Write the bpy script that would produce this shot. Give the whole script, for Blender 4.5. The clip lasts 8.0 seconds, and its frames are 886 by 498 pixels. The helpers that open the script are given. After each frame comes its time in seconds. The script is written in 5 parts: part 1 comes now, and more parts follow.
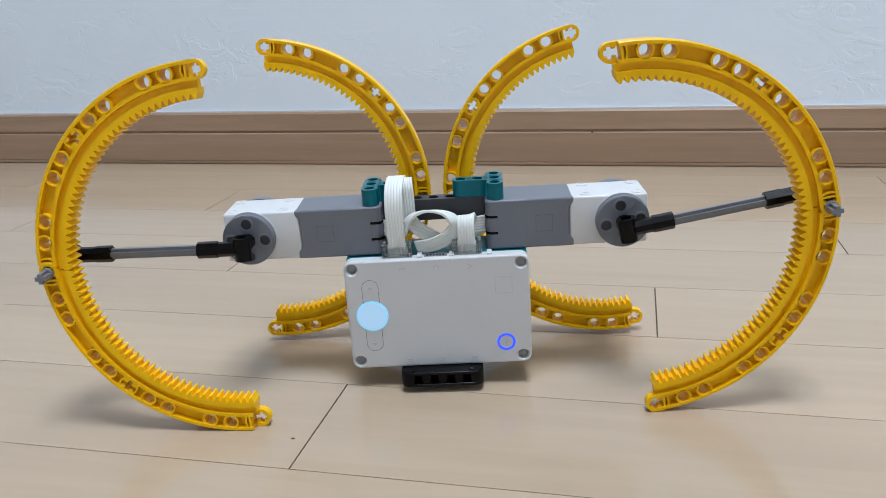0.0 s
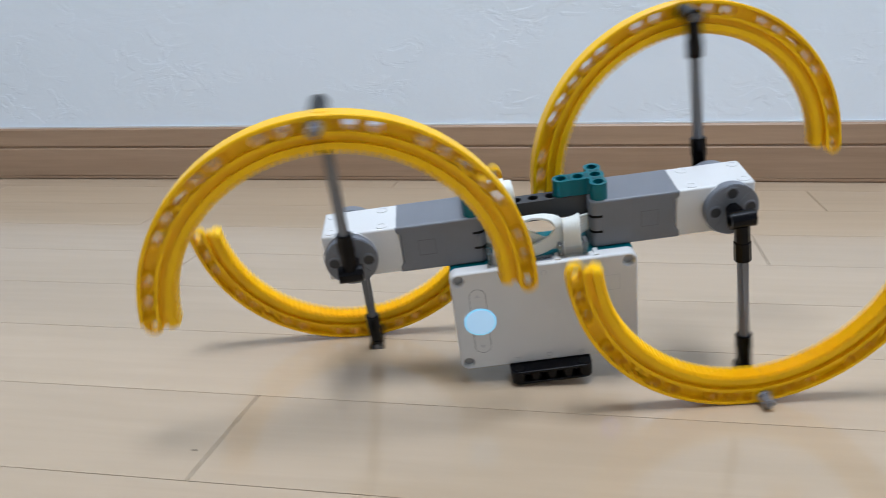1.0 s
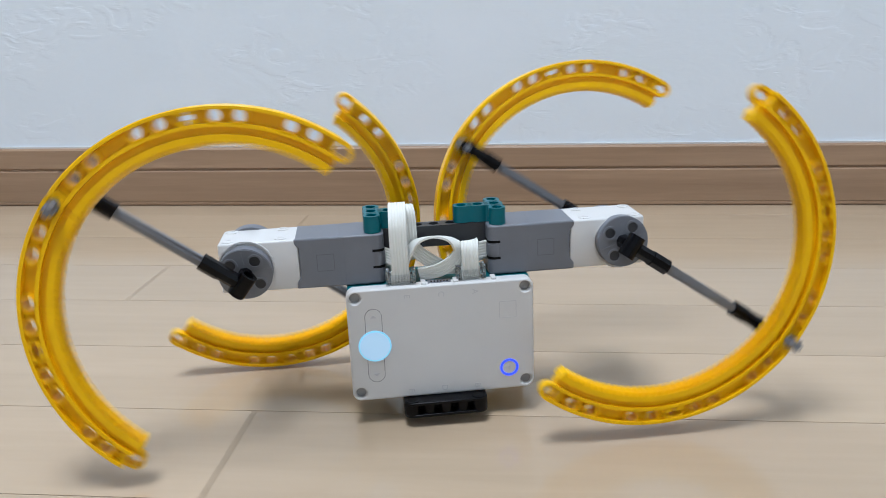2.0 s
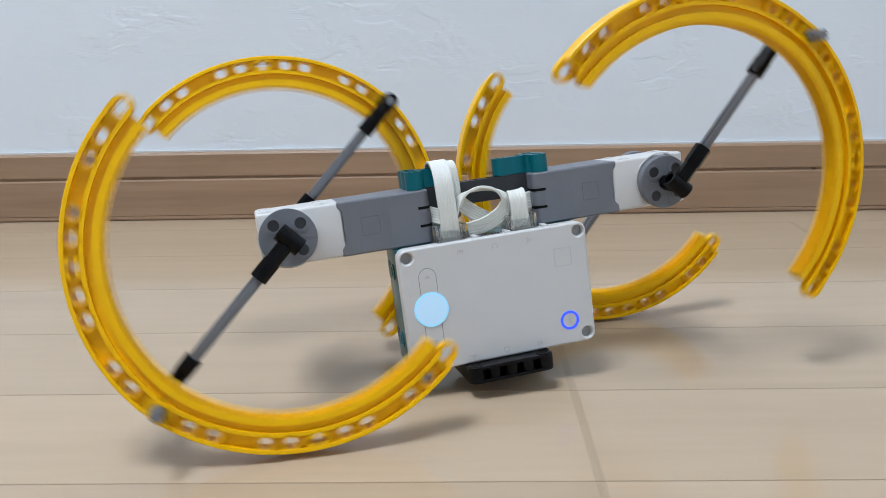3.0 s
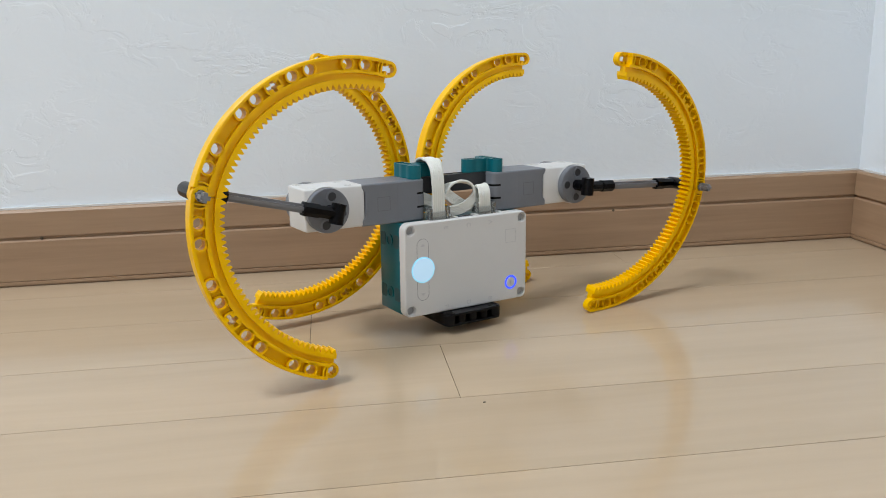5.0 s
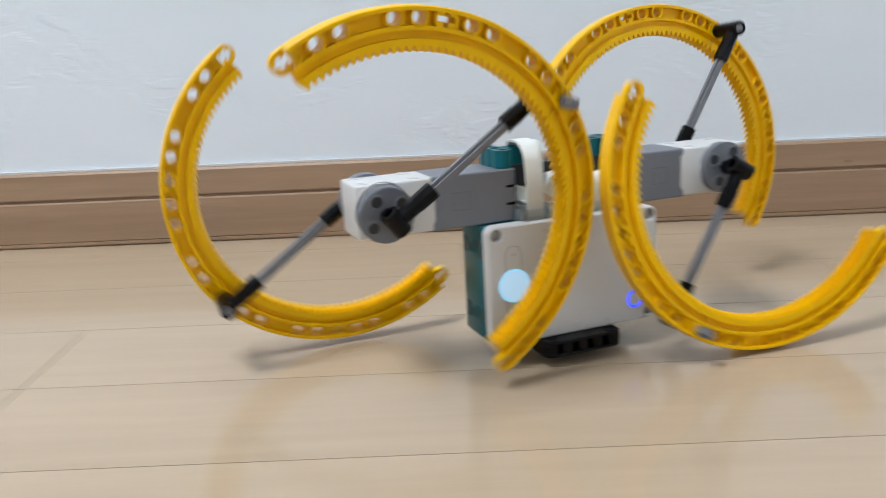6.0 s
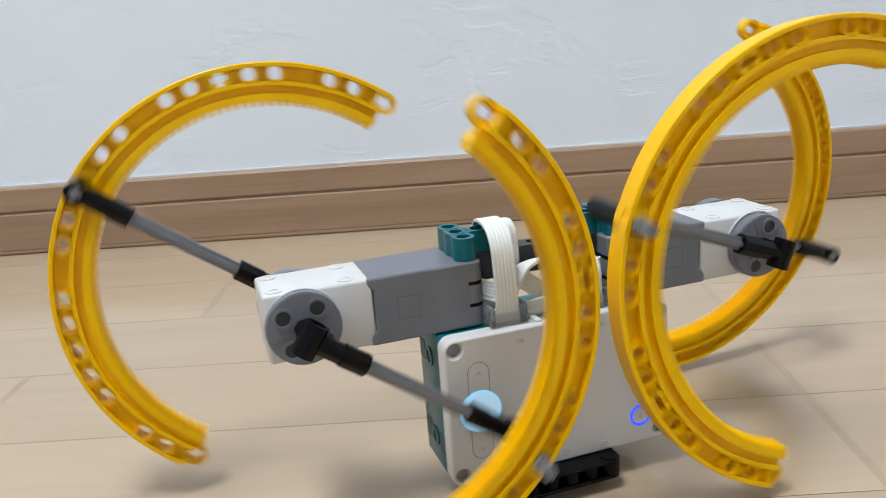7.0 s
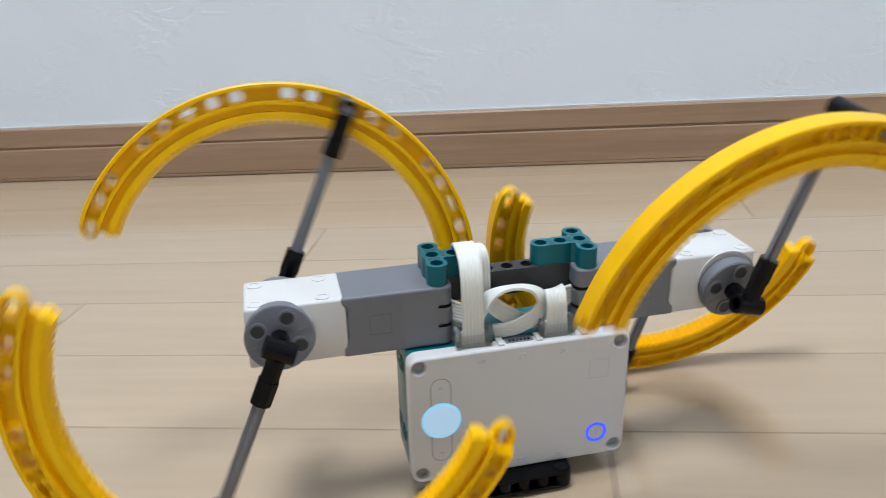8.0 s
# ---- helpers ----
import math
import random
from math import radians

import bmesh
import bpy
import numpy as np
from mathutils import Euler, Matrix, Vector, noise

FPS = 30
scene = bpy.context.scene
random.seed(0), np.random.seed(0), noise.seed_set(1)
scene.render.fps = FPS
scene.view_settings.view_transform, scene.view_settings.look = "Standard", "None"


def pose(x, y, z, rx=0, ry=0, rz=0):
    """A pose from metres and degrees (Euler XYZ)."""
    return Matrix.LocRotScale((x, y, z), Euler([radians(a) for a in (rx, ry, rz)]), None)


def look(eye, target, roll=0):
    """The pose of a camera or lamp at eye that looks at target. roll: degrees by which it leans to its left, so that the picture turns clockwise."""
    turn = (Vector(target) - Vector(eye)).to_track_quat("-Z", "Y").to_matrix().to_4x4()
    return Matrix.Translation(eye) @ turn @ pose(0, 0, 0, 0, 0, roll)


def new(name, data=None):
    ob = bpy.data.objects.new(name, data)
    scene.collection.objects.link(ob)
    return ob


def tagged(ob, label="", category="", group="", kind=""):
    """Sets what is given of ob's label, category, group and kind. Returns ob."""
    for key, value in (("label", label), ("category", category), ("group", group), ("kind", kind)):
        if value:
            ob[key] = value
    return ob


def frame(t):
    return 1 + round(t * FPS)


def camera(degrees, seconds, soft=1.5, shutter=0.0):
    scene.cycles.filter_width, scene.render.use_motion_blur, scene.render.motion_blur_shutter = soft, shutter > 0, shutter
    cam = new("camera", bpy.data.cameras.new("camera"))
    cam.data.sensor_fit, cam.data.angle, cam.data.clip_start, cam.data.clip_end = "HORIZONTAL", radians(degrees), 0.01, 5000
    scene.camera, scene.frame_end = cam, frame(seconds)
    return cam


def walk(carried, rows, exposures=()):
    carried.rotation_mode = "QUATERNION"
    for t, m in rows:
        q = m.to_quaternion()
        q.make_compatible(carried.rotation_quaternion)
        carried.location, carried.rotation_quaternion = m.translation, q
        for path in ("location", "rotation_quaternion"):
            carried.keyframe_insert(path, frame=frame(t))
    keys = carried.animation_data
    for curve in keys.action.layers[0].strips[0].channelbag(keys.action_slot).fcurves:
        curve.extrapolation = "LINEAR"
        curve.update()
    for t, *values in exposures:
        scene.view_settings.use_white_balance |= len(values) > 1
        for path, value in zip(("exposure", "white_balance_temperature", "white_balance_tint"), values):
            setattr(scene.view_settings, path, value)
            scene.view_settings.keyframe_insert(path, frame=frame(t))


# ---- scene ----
cam = camera(57.12, 8.0, soft=0.9, shutter=0.27)
CAMERA_PATH = [
    (0.0, pose(0.0829, -0.8305, 0.1927, 71.40, 2.61, 12.73)),
    (0.1, pose(0.0836, -0.8301, 0.1910, 71.65, 2.49, 12.66)),
    (0.2, pose(0.0844, -0.8295, 0.1891, 71.94, 2.36, 12.63)),
    (0.3, pose(0.0852, -0.8290, 0.1874, 72.21, 2.23, 12.57)),
    (0.4, pose(0.0857, -0.8287, 0.1861, 72.43, 2.13, 12.46)),
    (0.5, pose(0.0860, -0.8287, 0.1854, 72.55, 2.06, 12.23)),
    (0.6, pose(0.0843, -0.8294, 0.1858, 72.52, 2.03, 11.83)),
    (0.7, pose(0.0823, -0.8304, 0.1868, 72.42, 2.03, 11.36)),
    (0.8, pose(0.0855, -0.8303, 0.1873, 72.41, 2.04, 10.97)),
    (0.9, pose(0.0936, -0.8285, 0.1865, 72.58, 2.08, 10.83)),
    (1.0, pose(0.1108, -0.8260, 0.1863, 72.72, 2.09, 10.57)),
    (1.1, pose(0.1460, -0.8239, 0.1886, 72.59, 1.97, 9.74)),
    (1.2, pose(0.1886, -0.8198, 0.1919, 72.40, 1.85, 8.89)),
    (1.3, pose(0.2308, -0.8105, 0.1966, 72.29, 1.92, 8.64)),
    (1.4, pose(0.2720, -0.7989, 0.1999, 72.31, 1.93, 8.25)),
    (1.5, pose(0.3081, -0.7873, 0.1985, 72.57, 1.69, 7.13)),
    (1.6, pose(0.3509, -0.7775, 0.2020, 72.51, 1.87, 7.52)),
    (1.7, pose(0.3941, -0.7702, 0.2059, 72.35, 2.09, 8.12)),
    (1.8, pose(0.4302, -0.7684, 0.2057, 72.33, 1.90, 7.28)),
    (1.9, pose(0.4626, -0.7694, 0.2031, 72.36, 1.53, 5.78)),
    (2.0, pose(0.4937, -0.7666, 0.1982, 72.50, 1.28, 4.65)),
    (2.1, pose(0.5242, -0.7563, 0.1904, 72.80, 1.30, 4.35)),
    (2.2, pose(0.5546, -0.7441, 0.1821, 73.14, 1.37, 4.21)),
    (2.3, pose(0.5864, -0.7338, 0.1760, 73.38, 1.40, 3.95)),
    (2.4, pose(0.6194, -0.7244, 0.1718, 73.52, 1.40, 3.64)),
    (2.5, pose(0.6532, -0.7158, 0.1691, 73.60, 1.38, 3.30)),
    (2.6, pose(0.6880, -0.7077, 0.1677, 73.63, 1.35, 2.93)),
    (2.7, pose(0.7235, -0.6997, 0.1669, 73.65, 1.31, 2.54)),
    (2.8, pose(0.7600, -0.6918, 0.1666, 73.68, 1.26, 2.12)),
    (2.9, pose(0.7970, -0.6836, 0.1664, 73.77, 1.20, 1.68)),
    (3.0, pose(0.8348, -0.6750, 0.1658, 73.92, 1.14, 1.23)),
    (3.1, pose(0.8730, -0.6657, 0.1646, 74.17, 1.08, 0.76)),
    (3.2, pose(0.9117, -0.6553, 0.1624, 74.55, 1.02, 0.29)),
    (3.3, pose(0.9509, -0.6439, 0.1588, 75.09, 0.97, -0.19)),
    (3.4, pose(0.9898, -0.6296, 0.1531, 75.87, 0.91, -0.68)),
    (3.5, pose(1.0308, -0.6183, 0.1491, 76.52, 0.86, -1.19)),
    (3.6, pose(1.0772, -0.6154, 0.1515, 76.61, 0.87, -1.84)),
    (3.7, pose(1.1244, -0.6164, 0.1552, 76.55, 0.92, -2.32)),
    (3.8, pose(1.1706, -0.6199, 0.1551, 76.66, 1.14, -1.84)),
    (3.9, pose(1.2147, -0.6251, 0.1535, 76.83, 1.43, -0.97)),
    (4.0, pose(1.2484, -0.6265, 0.1527, 76.96, 1.57, -1.07)),
    (4.1, pose(1.2664, -0.6205, 0.1538, 77.04, 1.42, -2.93)),
    (4.2, pose(1.2787, -0.6143, 0.1552, 77.08, 1.20, -5.07)),
    (4.3, pose(1.2936, -0.6142, 0.1557, 77.09, 1.02, -6.47)),
    (4.4, pose(1.3078, -0.6174, 0.1560, 77.05, 0.86, -7.45)),
    (4.5, pose(1.3197, -0.6209, 0.1577, 76.92, 0.84, -7.97)),
    (4.6, pose(1.3288, -0.6239, 0.1616, 76.66, 1.02, -7.89)),
    (4.7, pose(1.3350, -0.6266, 0.1658, 76.38, 1.26, -7.58)),
    (4.8, pose(1.3391, -0.6282, 0.1681, 76.19, 1.38, -7.53)),
    (4.9, pose(1.3420, -0.6285, 0.1685, 76.11, 1.41, -7.71)),
    (5.0, pose(1.3431, -0.6277, 0.1675, 76.10, 1.37, -8.03)),
    (5.1, pose(1.3415, -0.6261, 0.1654, 76.13, 1.29, -8.40)),
    (5.2, pose(1.3364, -0.6240, 0.1627, 76.19, 1.18, -8.74)),
    (5.3, pose(1.3270, -0.6214, 0.1595, 76.23, 1.08, -8.97)),
    (5.4, pose(1.3126, -0.6188, 0.1565, 76.25, 1.01, -8.98)),
    (5.5, pose(1.2924, -0.6162, 0.1540, 76.20, 0.99, -8.70)),
    (5.6, pose(1.2657, -0.6140, 0.1522, 76.06, 1.05, -8.04)),
    (5.7, pose(1.2315, -0.6122, 0.1516, 75.81, 1.22, -6.91)),
    (5.8, pose(1.1891, -0.6112, 0.1526, 75.42, 1.51, -5.23)),
    (5.9, pose(1.1374, -0.6110, 0.1555, 74.82, 1.95, -2.77)),
    (6.0, pose(1.0836, -0.6105, 0.1575, 74.32, 2.36, -0.63)),
    (6.1, pose(1.0308, -0.6063, 0.1527, 74.34, 2.55, 0.02)),
    (6.2, pose(0.9861, -0.6062, 0.1510, 74.37, 2.73, 0.15)),
    (6.3, pose(0.9590, -0.6173, 0.1614, 73.99, 3.06, 0.42)),
    (6.4, pose(0.9318, -0.6218, 0.1694, 74.03, 3.30, -0.16)),
    (6.5, pose(0.9057, -0.6247, 0.1748, 74.21, 3.52, -0.82)),
    (6.6, pose(0.8854, -0.6291, 0.1777, 74.17, 3.80, -0.56)),
    (6.7, pose(0.8600, -0.6381, 0.1766, 74.30, 4.00, -0.34)),
    (6.8, pose(0.8186, -0.6561, 0.1700, 74.93, 3.95, -0.81)),
    (6.9, pose(0.7762, -0.6627, 0.1716, 74.44, 3.98, -0.64)),
    (7.0, pose(0.7362, -0.6658, 0.1761, 73.54, 4.13, 0.28)),
    (7.1, pose(0.7054, -0.6731, 0.1788, 72.94, 4.58, 2.77)),
    (7.2, pose(0.6722, -0.6834, 0.1808, 72.42, 4.84, 4.56)),
    (7.3, pose(0.6260, -0.6982, 0.1821, 72.03, 4.41, 3.45)),
    (7.4, pose(0.5873, -0.7129, 0.1803, 72.03, 4.21, 3.45)),
    (7.5, pose(0.5546, -0.7284, 0.1802, 72.04, 4.12, 3.98)),
    (7.6, pose(0.5279, -0.7467, 0.1886, 71.54, 3.95, 4.50)),
    (7.7, pose(0.5026, -0.7639, 0.1972, 71.02, 3.85, 5.13)),
    (7.8, pose(0.4733, -0.7770, 0.1993, 70.85, 3.88, 5.80)),
    (7.9, pose(0.4399, -0.7917, 0.2022, 70.55, 3.69, 6.08)),
    (8.0, pose(0.4050, -0.8069, 0.2051, 70.21, 3.42, 6.21)),
]
walk(cam, CAMERA_PATH, exposures=[(0.0, -0.08, 6200, 10), (2.2, -0.05, 6350, 10), (3.5, 0.01, 6650, 10), (3.9, 0.06, 7150, 10), (4.5, 0.12, 7150, 10), (5.8, 0.18, 6800, 10), (6.5, 0.0, 6570, 10), (7.0, 0.06, 6800, 10), (7.5, 0.11, 6700, 10), (8.0, -0.06, 6650, 10)])

# ---------------------------------------------------------------- light
world = bpy.data.worlds.new("room_air")
scene.world = world
world.use_nodes = True
world.node_tree.nodes["Background"].inputs[0].default_value = (0.75, 0.85, 1.0, 1)
world.node_tree.nodes["Background"].inputs[1].default_value = 0.05
LAMP_AT = (0.24, -0.80, 2.30)
lamp_data = bpy.data.lights.new("ceiling_lamp_light", "AREA")
lamp_data.shape, lamp_data.size, lamp_data.energy, lamp_data.color = "DISK", 0.76, 47.5, (0.82, 0.89, 1.0)
lamp = new("ceiling_lamp_light", lamp_data)
lamp.matrix_world = look((LAMP_AT[0], LAMP_AT[1], LAMP_AT[2] - 0.005), (LAMP_AT[0], LAMP_AT[1], 0))

# ---------------------------------------------------------------- materials


def material(name, colour, rough=0.4, metal=0.0, spec=0.5):
    m = bpy.data.materials.new(name)
    m.use_nodes = True
    b = m.node_tree.nodes["Principled BSDF"]
    b.inputs["Base Color"].default_value = (*colour, 1)
    b.inputs["Roughness"].default_value = rough
    b.inputs["Metallic"].default_value = metal
    b.inputs["Specular IOR Level"].default_value = spec
    return m, m.node_tree, b


def node(nt, kind, **values):
    n = nt.nodes.new(kind)
    for k, v in values.items():
        n.inputs[k.replace("_", " ")].default_value = v
    return n


def ramp(nt, fac, stops):
    r = nt.nodes.new("ShaderNodeValToRGB")
    while len(r.color_ramp.elements) < len(stops):
        r.color_ramp.elements.new(0.5)
    for e, (p, c) in zip(r.color_ramp.elements, stops):
        e.position, e.color = p, (*c, 1)
    nt.links.new(fac, r.inputs["Fac"])
    return r


def plastic(name, colour, rough=0.32, grain=0.06, spec=0.5):
    """Moulded plastic: faint mottling of colour and gloss, fine surface grain."""
    m, nt, b = material(name, colour, rough, 0.0, spec)
    co = nt.nodes.new("ShaderNodeTexCoord")
    n1 = node(nt, "ShaderNodeTexNoise", Scale=60.0, Detail=4.0)
    n2 = node(nt, "ShaderNodeTexNoise", Scale=1400.0, Detail=2.0)
    for n in (n1, n2):
        nt.links.new(co.outputs["Object"], n.inputs["Vector"])
    lo, hi = [c * (1 - grain) for c in colour], [min(1, c * (1 + grain)) for c in colour]
    r = ramp(nt, n1.outputs["Fac"], [(0.3, lo), (0.7, hi)])
    nt.links.new(r.outputs["Color"], b.inputs["Base Color"])
    q = nt.nodes.new("ShaderNodeMapRange")
    q.inputs["To Min"].default_value, q.inputs["To Max"].default_value = rough * 0.85, rough * 1.25
    nt.links.new(n1.outputs["Fac"], q.inputs["Value"])
    nt.links.new(q.outputs["Result"], b.inputs["Roughness"])
    bp = node(nt, "ShaderNodeBump", Strength=0.08, Distance=0.0003)
    nt.links.new(n2.outputs["Fac"], bp.inputs["Height"])
    nt.links.new(bp.outputs["Normal"], b.inputs["Normal"])
    return m


YELLOW = plastic("yellow_plastic", (0.97, 0.53, 0.0006), 0.30, 0.06, 0.25)
WHITE = plastic("white_plastic", (0.66, 0.66, 0.65), 0.35, 0.015)
GREY = plastic("bluish_grey_plastic", (0.165, 0.176, 0.20), 0.4)
DARK = plastic("dark_grey_plastic", (0.037, 0.039, 0.043), 0.38, 0.06, 0.35)
TEAL = plastic("teal_plastic", (0.0, 0.128, 0.16), 0.28, 0.06, 0.28)
BLACK = plastic("black_plastic", (0.003, 0.003, 0.004), 0.22, 0.06, 0.16)
AXLE = plastic("axle_grey_plastic", (0.18, 0.185, 0.20), 0.3)
CABLE = plastic("cable_white_rubber", (0.74, 0.75, 0.70), 0.5, 0.03)
# grey painted in as shade on the white corner holes' floors
HOLE_SHADE = plastic("hole_shade_plastic", (0.36, 0.36, 0.36), 0.5, 0.03)
# dark grey painted in as the shade of the button seam
SEAM_SHADE = plastic("seam_shade_plastic", (0.10, 0.105, 0.12), 0.6, 0.03)
FAINT = plastic("faint_mark_plastic", (0.11, 0.118, 0.135), 0.5, 0.03)
# black painted in as shade: motor slits, foot holes, recessed foot core
SHADE_BLACK = plastic("shade_black_plastic", (0.003, 0.003, 0.003), 0.6, 0.03, 0.15)
# darker copy of TEAL that paints shade into slots and recesses
TEAL_SHADE = plastic("teal_shade_plastic", (0.002, 0.07, 0.085), 0.45)
LINE = plastic("engraved_line_plastic", (0.55, 0.55, 0.56), 0.5, 0.02)


def clear_plastic():
    m, nt, b = material("clear_plastic", (0.80, 0.82, 0.82), 0.12)
    b.inputs["Transmission Weight"].default_value = 0.9
    b.inputs["IOR"].default_value = 1.45
    return m


CLEAR = clear_plastic()


def glow(name, colour, strength):
    m, nt, b = material(name, [c * 0.5 for c in colour], 0.3)
    b.inputs["Emission Color"].default_value = (*colour, 1)
    b.inputs["Emission Strength"].default_value = strength
    return m


RING_GLOW = glow("blue_ring_light", (0.02, 0.06, 1.0), 1.6)
BUTTON_GLOW = glow("cyan_button_light", (0.45, 0.69, 0.92), 0.66)
BUTTON_RIM = glow("cyan_rim_light", (0.25, 0.68, 1.0), 0.75)
LAMP_GLOW = glow("lamp_diffuser_light", (0.95, 0.98, 1.0), 3.0)


def wood(name, dark, light, rough, stretch, bump=0.15, vary=0.10):
    m, nt, b = material(name, light, rough)
    co = nt.nodes.new("ShaderNodeTexCoord")
    info = nt.nodes.new("ShaderNodeObjectInfo")
    mp = nt.nodes.new("ShaderNodeMapping")
    mp.inputs["Scale"].default_value = stretch
    off = nt.nodes.new("ShaderNodeVectorMath")
    off.operation = "MULTIPLY_ADD"
    nt.links.new(info.outputs["Random"], off.inputs[0])
    off.inputs[1].default_value = (17, 31, 7)
    nt.links.new(co.outputs["Object"], off.inputs[2])
    nt.links.new(off.outputs[0], mp.inputs["Vector"])
    fine = node(nt, "ShaderNodeTexNoise", Scale=9.0, Detail=8.0, Roughness=0.62, Distortion=0.4)
    broad = node(nt, "ShaderNodeTexNoise", Scale=1.3, Detail=3.0, Distortion=0.8)
    for n in (fine, broad):
        nt.links.new(mp.outputs[0], n.inputs["Vector"])
    mix = nt.nodes.new("ShaderNodeMath")
    mix.operation = "MULTIPLY_ADD"
    mix.inputs[1].default_value = 0.55
    nt.links.new(broad.outputs["Fac"], mix.inputs[0])
    half = nt.nodes.new("ShaderNodeMath")
    half.operation = "MULTIPLY"
    half.inputs[1].default_value = 0.45
    nt.links.new(fine.outputs["Fac"], half.inputs[0])
    nt.links.new(half.outputs[0], mix.inputs[2])
    r = ramp(nt, mix.outputs[0], [(0.32, dark), (0.66, light)])
    hsv = nt.nodes.new("ShaderNodeHueSaturation")
    mr = nt.nodes.new("ShaderNodeMapRange")
    mr.inputs["To Min"].default_value, mr.inputs["To Max"].default_value = 1 - vary, 1 + vary
    nt.links.new(info.outputs["Random"], mr.inputs["Value"])
    nt.links.new(mr.outputs[0], hsv.inputs["Value"])
    nt.links.new(r.outputs["Color"], hsv.inputs["Color"])
    nt.links.new(hsv.outputs["Color"], b.inputs["Base Color"])
    rr = nt.nodes.new("ShaderNodeMapRange")
    rr.inputs["To Min"].default_value, rr.inputs["To Max"].default_value = rough * 0.9, rough * 1.2
    nt.links.new(fine.outputs["Fac"], rr.inputs["Value"])
    nt.links.new(rr.outputs[0], b.inputs["Roughness"])
    bp = node(nt, "ShaderNodeBump", Strength=bump, Distance=0.0004)
    nt.links.new(fine.outputs["Fac"], bp.inputs["Height"])
    nt.links.new(bp.outputs["Normal"], b.inputs["Normal"])
    return m


FLOOR_WOOD = wood("pale_floor_wood", (0.443, 0.337, 0.228), (0.50, 0.38, 0.26), 0.13, (1.0, 12, 8), 0.03, 0.045)
BOARD_WOOD = wood("baseboard_wood", (0.295, 0.186, 0.112), (0.41, 0.268, 0.168), 0.45, (1.5, 30, 30), 0.15, 0.02)
SUBFLOOR = material("joint_dirt", (0.10, 0.075, 0.05), 0.9)[0]


def wallpaper():
    """White embossed wall covering: shallow trowel strokes, mostly level, over a fine grain."""
    m, nt, b = material("white_wallpaper", (0.80, 0.81, 0.82), 0.62)
    co = nt.nodes.new("ShaderNodeTexCoord")
    mp = nt.nodes.new("ShaderNodeMapping")
    mp.inputs["Scale"].default_value = (1.0, 1.0, 1.45)
    mp.inputs["Rotation"].default_value = (0, 0.22, 0)
    nt.links.new(co.outputs["Object"], mp.inputs["Vector"])
    broad = node(nt, "ShaderNodeTexNoise", Scale=7.0, Detail=6.0, Roughness=0.6, Distortion=0.9)
    strokes = node(nt, "ShaderNodeTexNoise", Scale=30.0, Detail=5.0, Roughness=0.62, Distortion=1.0)
    gate = node(nt, "ShaderNodeTexNoise", Scale=11.0, Detail=2.0)
    fine = node(nt, "ShaderNodeTexNoise", Scale=170.0, Detail=5.0, Roughness=0.65)
    for n in (broad, strokes, gate, fine):
        nt.links.new(mp.outputs[0], n.inputs["Vector"])

    def step(source, lo, hi):
        r = nt.nodes.new("ShaderNodeMapRange")
        r.inputs["From Min"].default_value, r.inputs["From Max"].default_value = lo, hi
        nt.links.new(source, r.inputs["Value"])
        return r.outputs[0]

    def calc(op, p, q, r=0.0):
        n = nt.nodes.new("ShaderNodeMath")
        n.operation = op
        for i, v in enumerate((p, q, r)):
            if isinstance(v, (int, float)):
                n.inputs[i].default_value = v
            else:
                nt.links.new(v, n.inputs[i])
        return n.outputs[0]

    ridges = calc("MULTIPLY", step(strokes.outputs["Fac"], 0.47, 0.53), step(gate.outputs["Fac"], 0.46, 0.62))
    flats = calc("MULTIPLY_ADD", step(broad.outputs["Fac"], 0.44, 0.56), 0.45, ridges)
    height = calc("MULTIPLY_ADD", fine.outputs["Fac"], 0.32, flats)
    bp = node(nt, "ShaderNodeBump", Strength=0.33, Distance=0.0008)
    nt.links.new(height, bp.inputs["Height"])
    nt.links.new(bp.outputs["Normal"], b.inputs["Normal"])
    r = ramp(nt, broad.outputs["Fac"], [(0.3, (0.78, 0.845, 0.90)), (0.7, (0.81, 0.868, 0.92))])
    nt.links.new(r.outputs["Color"], b.inputs["Base Color"])
    return m


WALL = wallpaper()

# ---------------------------------------------------------------- mesh helpers


def part(name, bm, mat, parent=None, label="", m=None):
    """One mesh object from a bmesh, under its thing."""
    me = bpy.data.meshes.new(name)
    bmesh.ops.recalc_face_normals(bm, faces=bm.faces)
    bm.to_mesh(me)
    bm.free()
    return part_mesh(name, me, mat, parent, label, m)


def part_mesh(name, me, mat, parent=None, label="", m=None):
    ob = new(name, me)
    if not me.materials:
        me.materials.append(mat)
    if parent:
        ob.parent = parent
    if m is not None:
        ob.matrix_basis = m
    if label:
        tagged(ob, label)
    return ob


def smooth(ob, deg=35):
    for p in ob.data.polygons:
        p.use_smooth = True
    ob.data.set_sharp_from_angle(angle=radians(deg))
    return ob


def box(bm, x0, x1, y0, y1, z0, z1, bevel=0.0, seg=2):
    """A box in millimetres, with rounded edges."""
    v = [bm.verts.new((x / 1e3, y / 1e3, z / 1e3)) for x in (x0, x1) for y in (y0, y1) for z in (z0, z1)]
    f = [bm.faces.new([v[i] for i in q]) for q in ((0, 1, 3, 2), (4, 6, 7, 5), (0, 4, 5, 1), (2, 3, 7, 6), (0, 2, 6, 4), (1, 5, 7, 3))]
    if bevel:
        edges = list({e for q in f for e in q.edges})
        bmesh.ops.bevel(bm, geom=edges, offset=bevel / 1e3, segments=seg, affect="EDGES", profile=0.5)


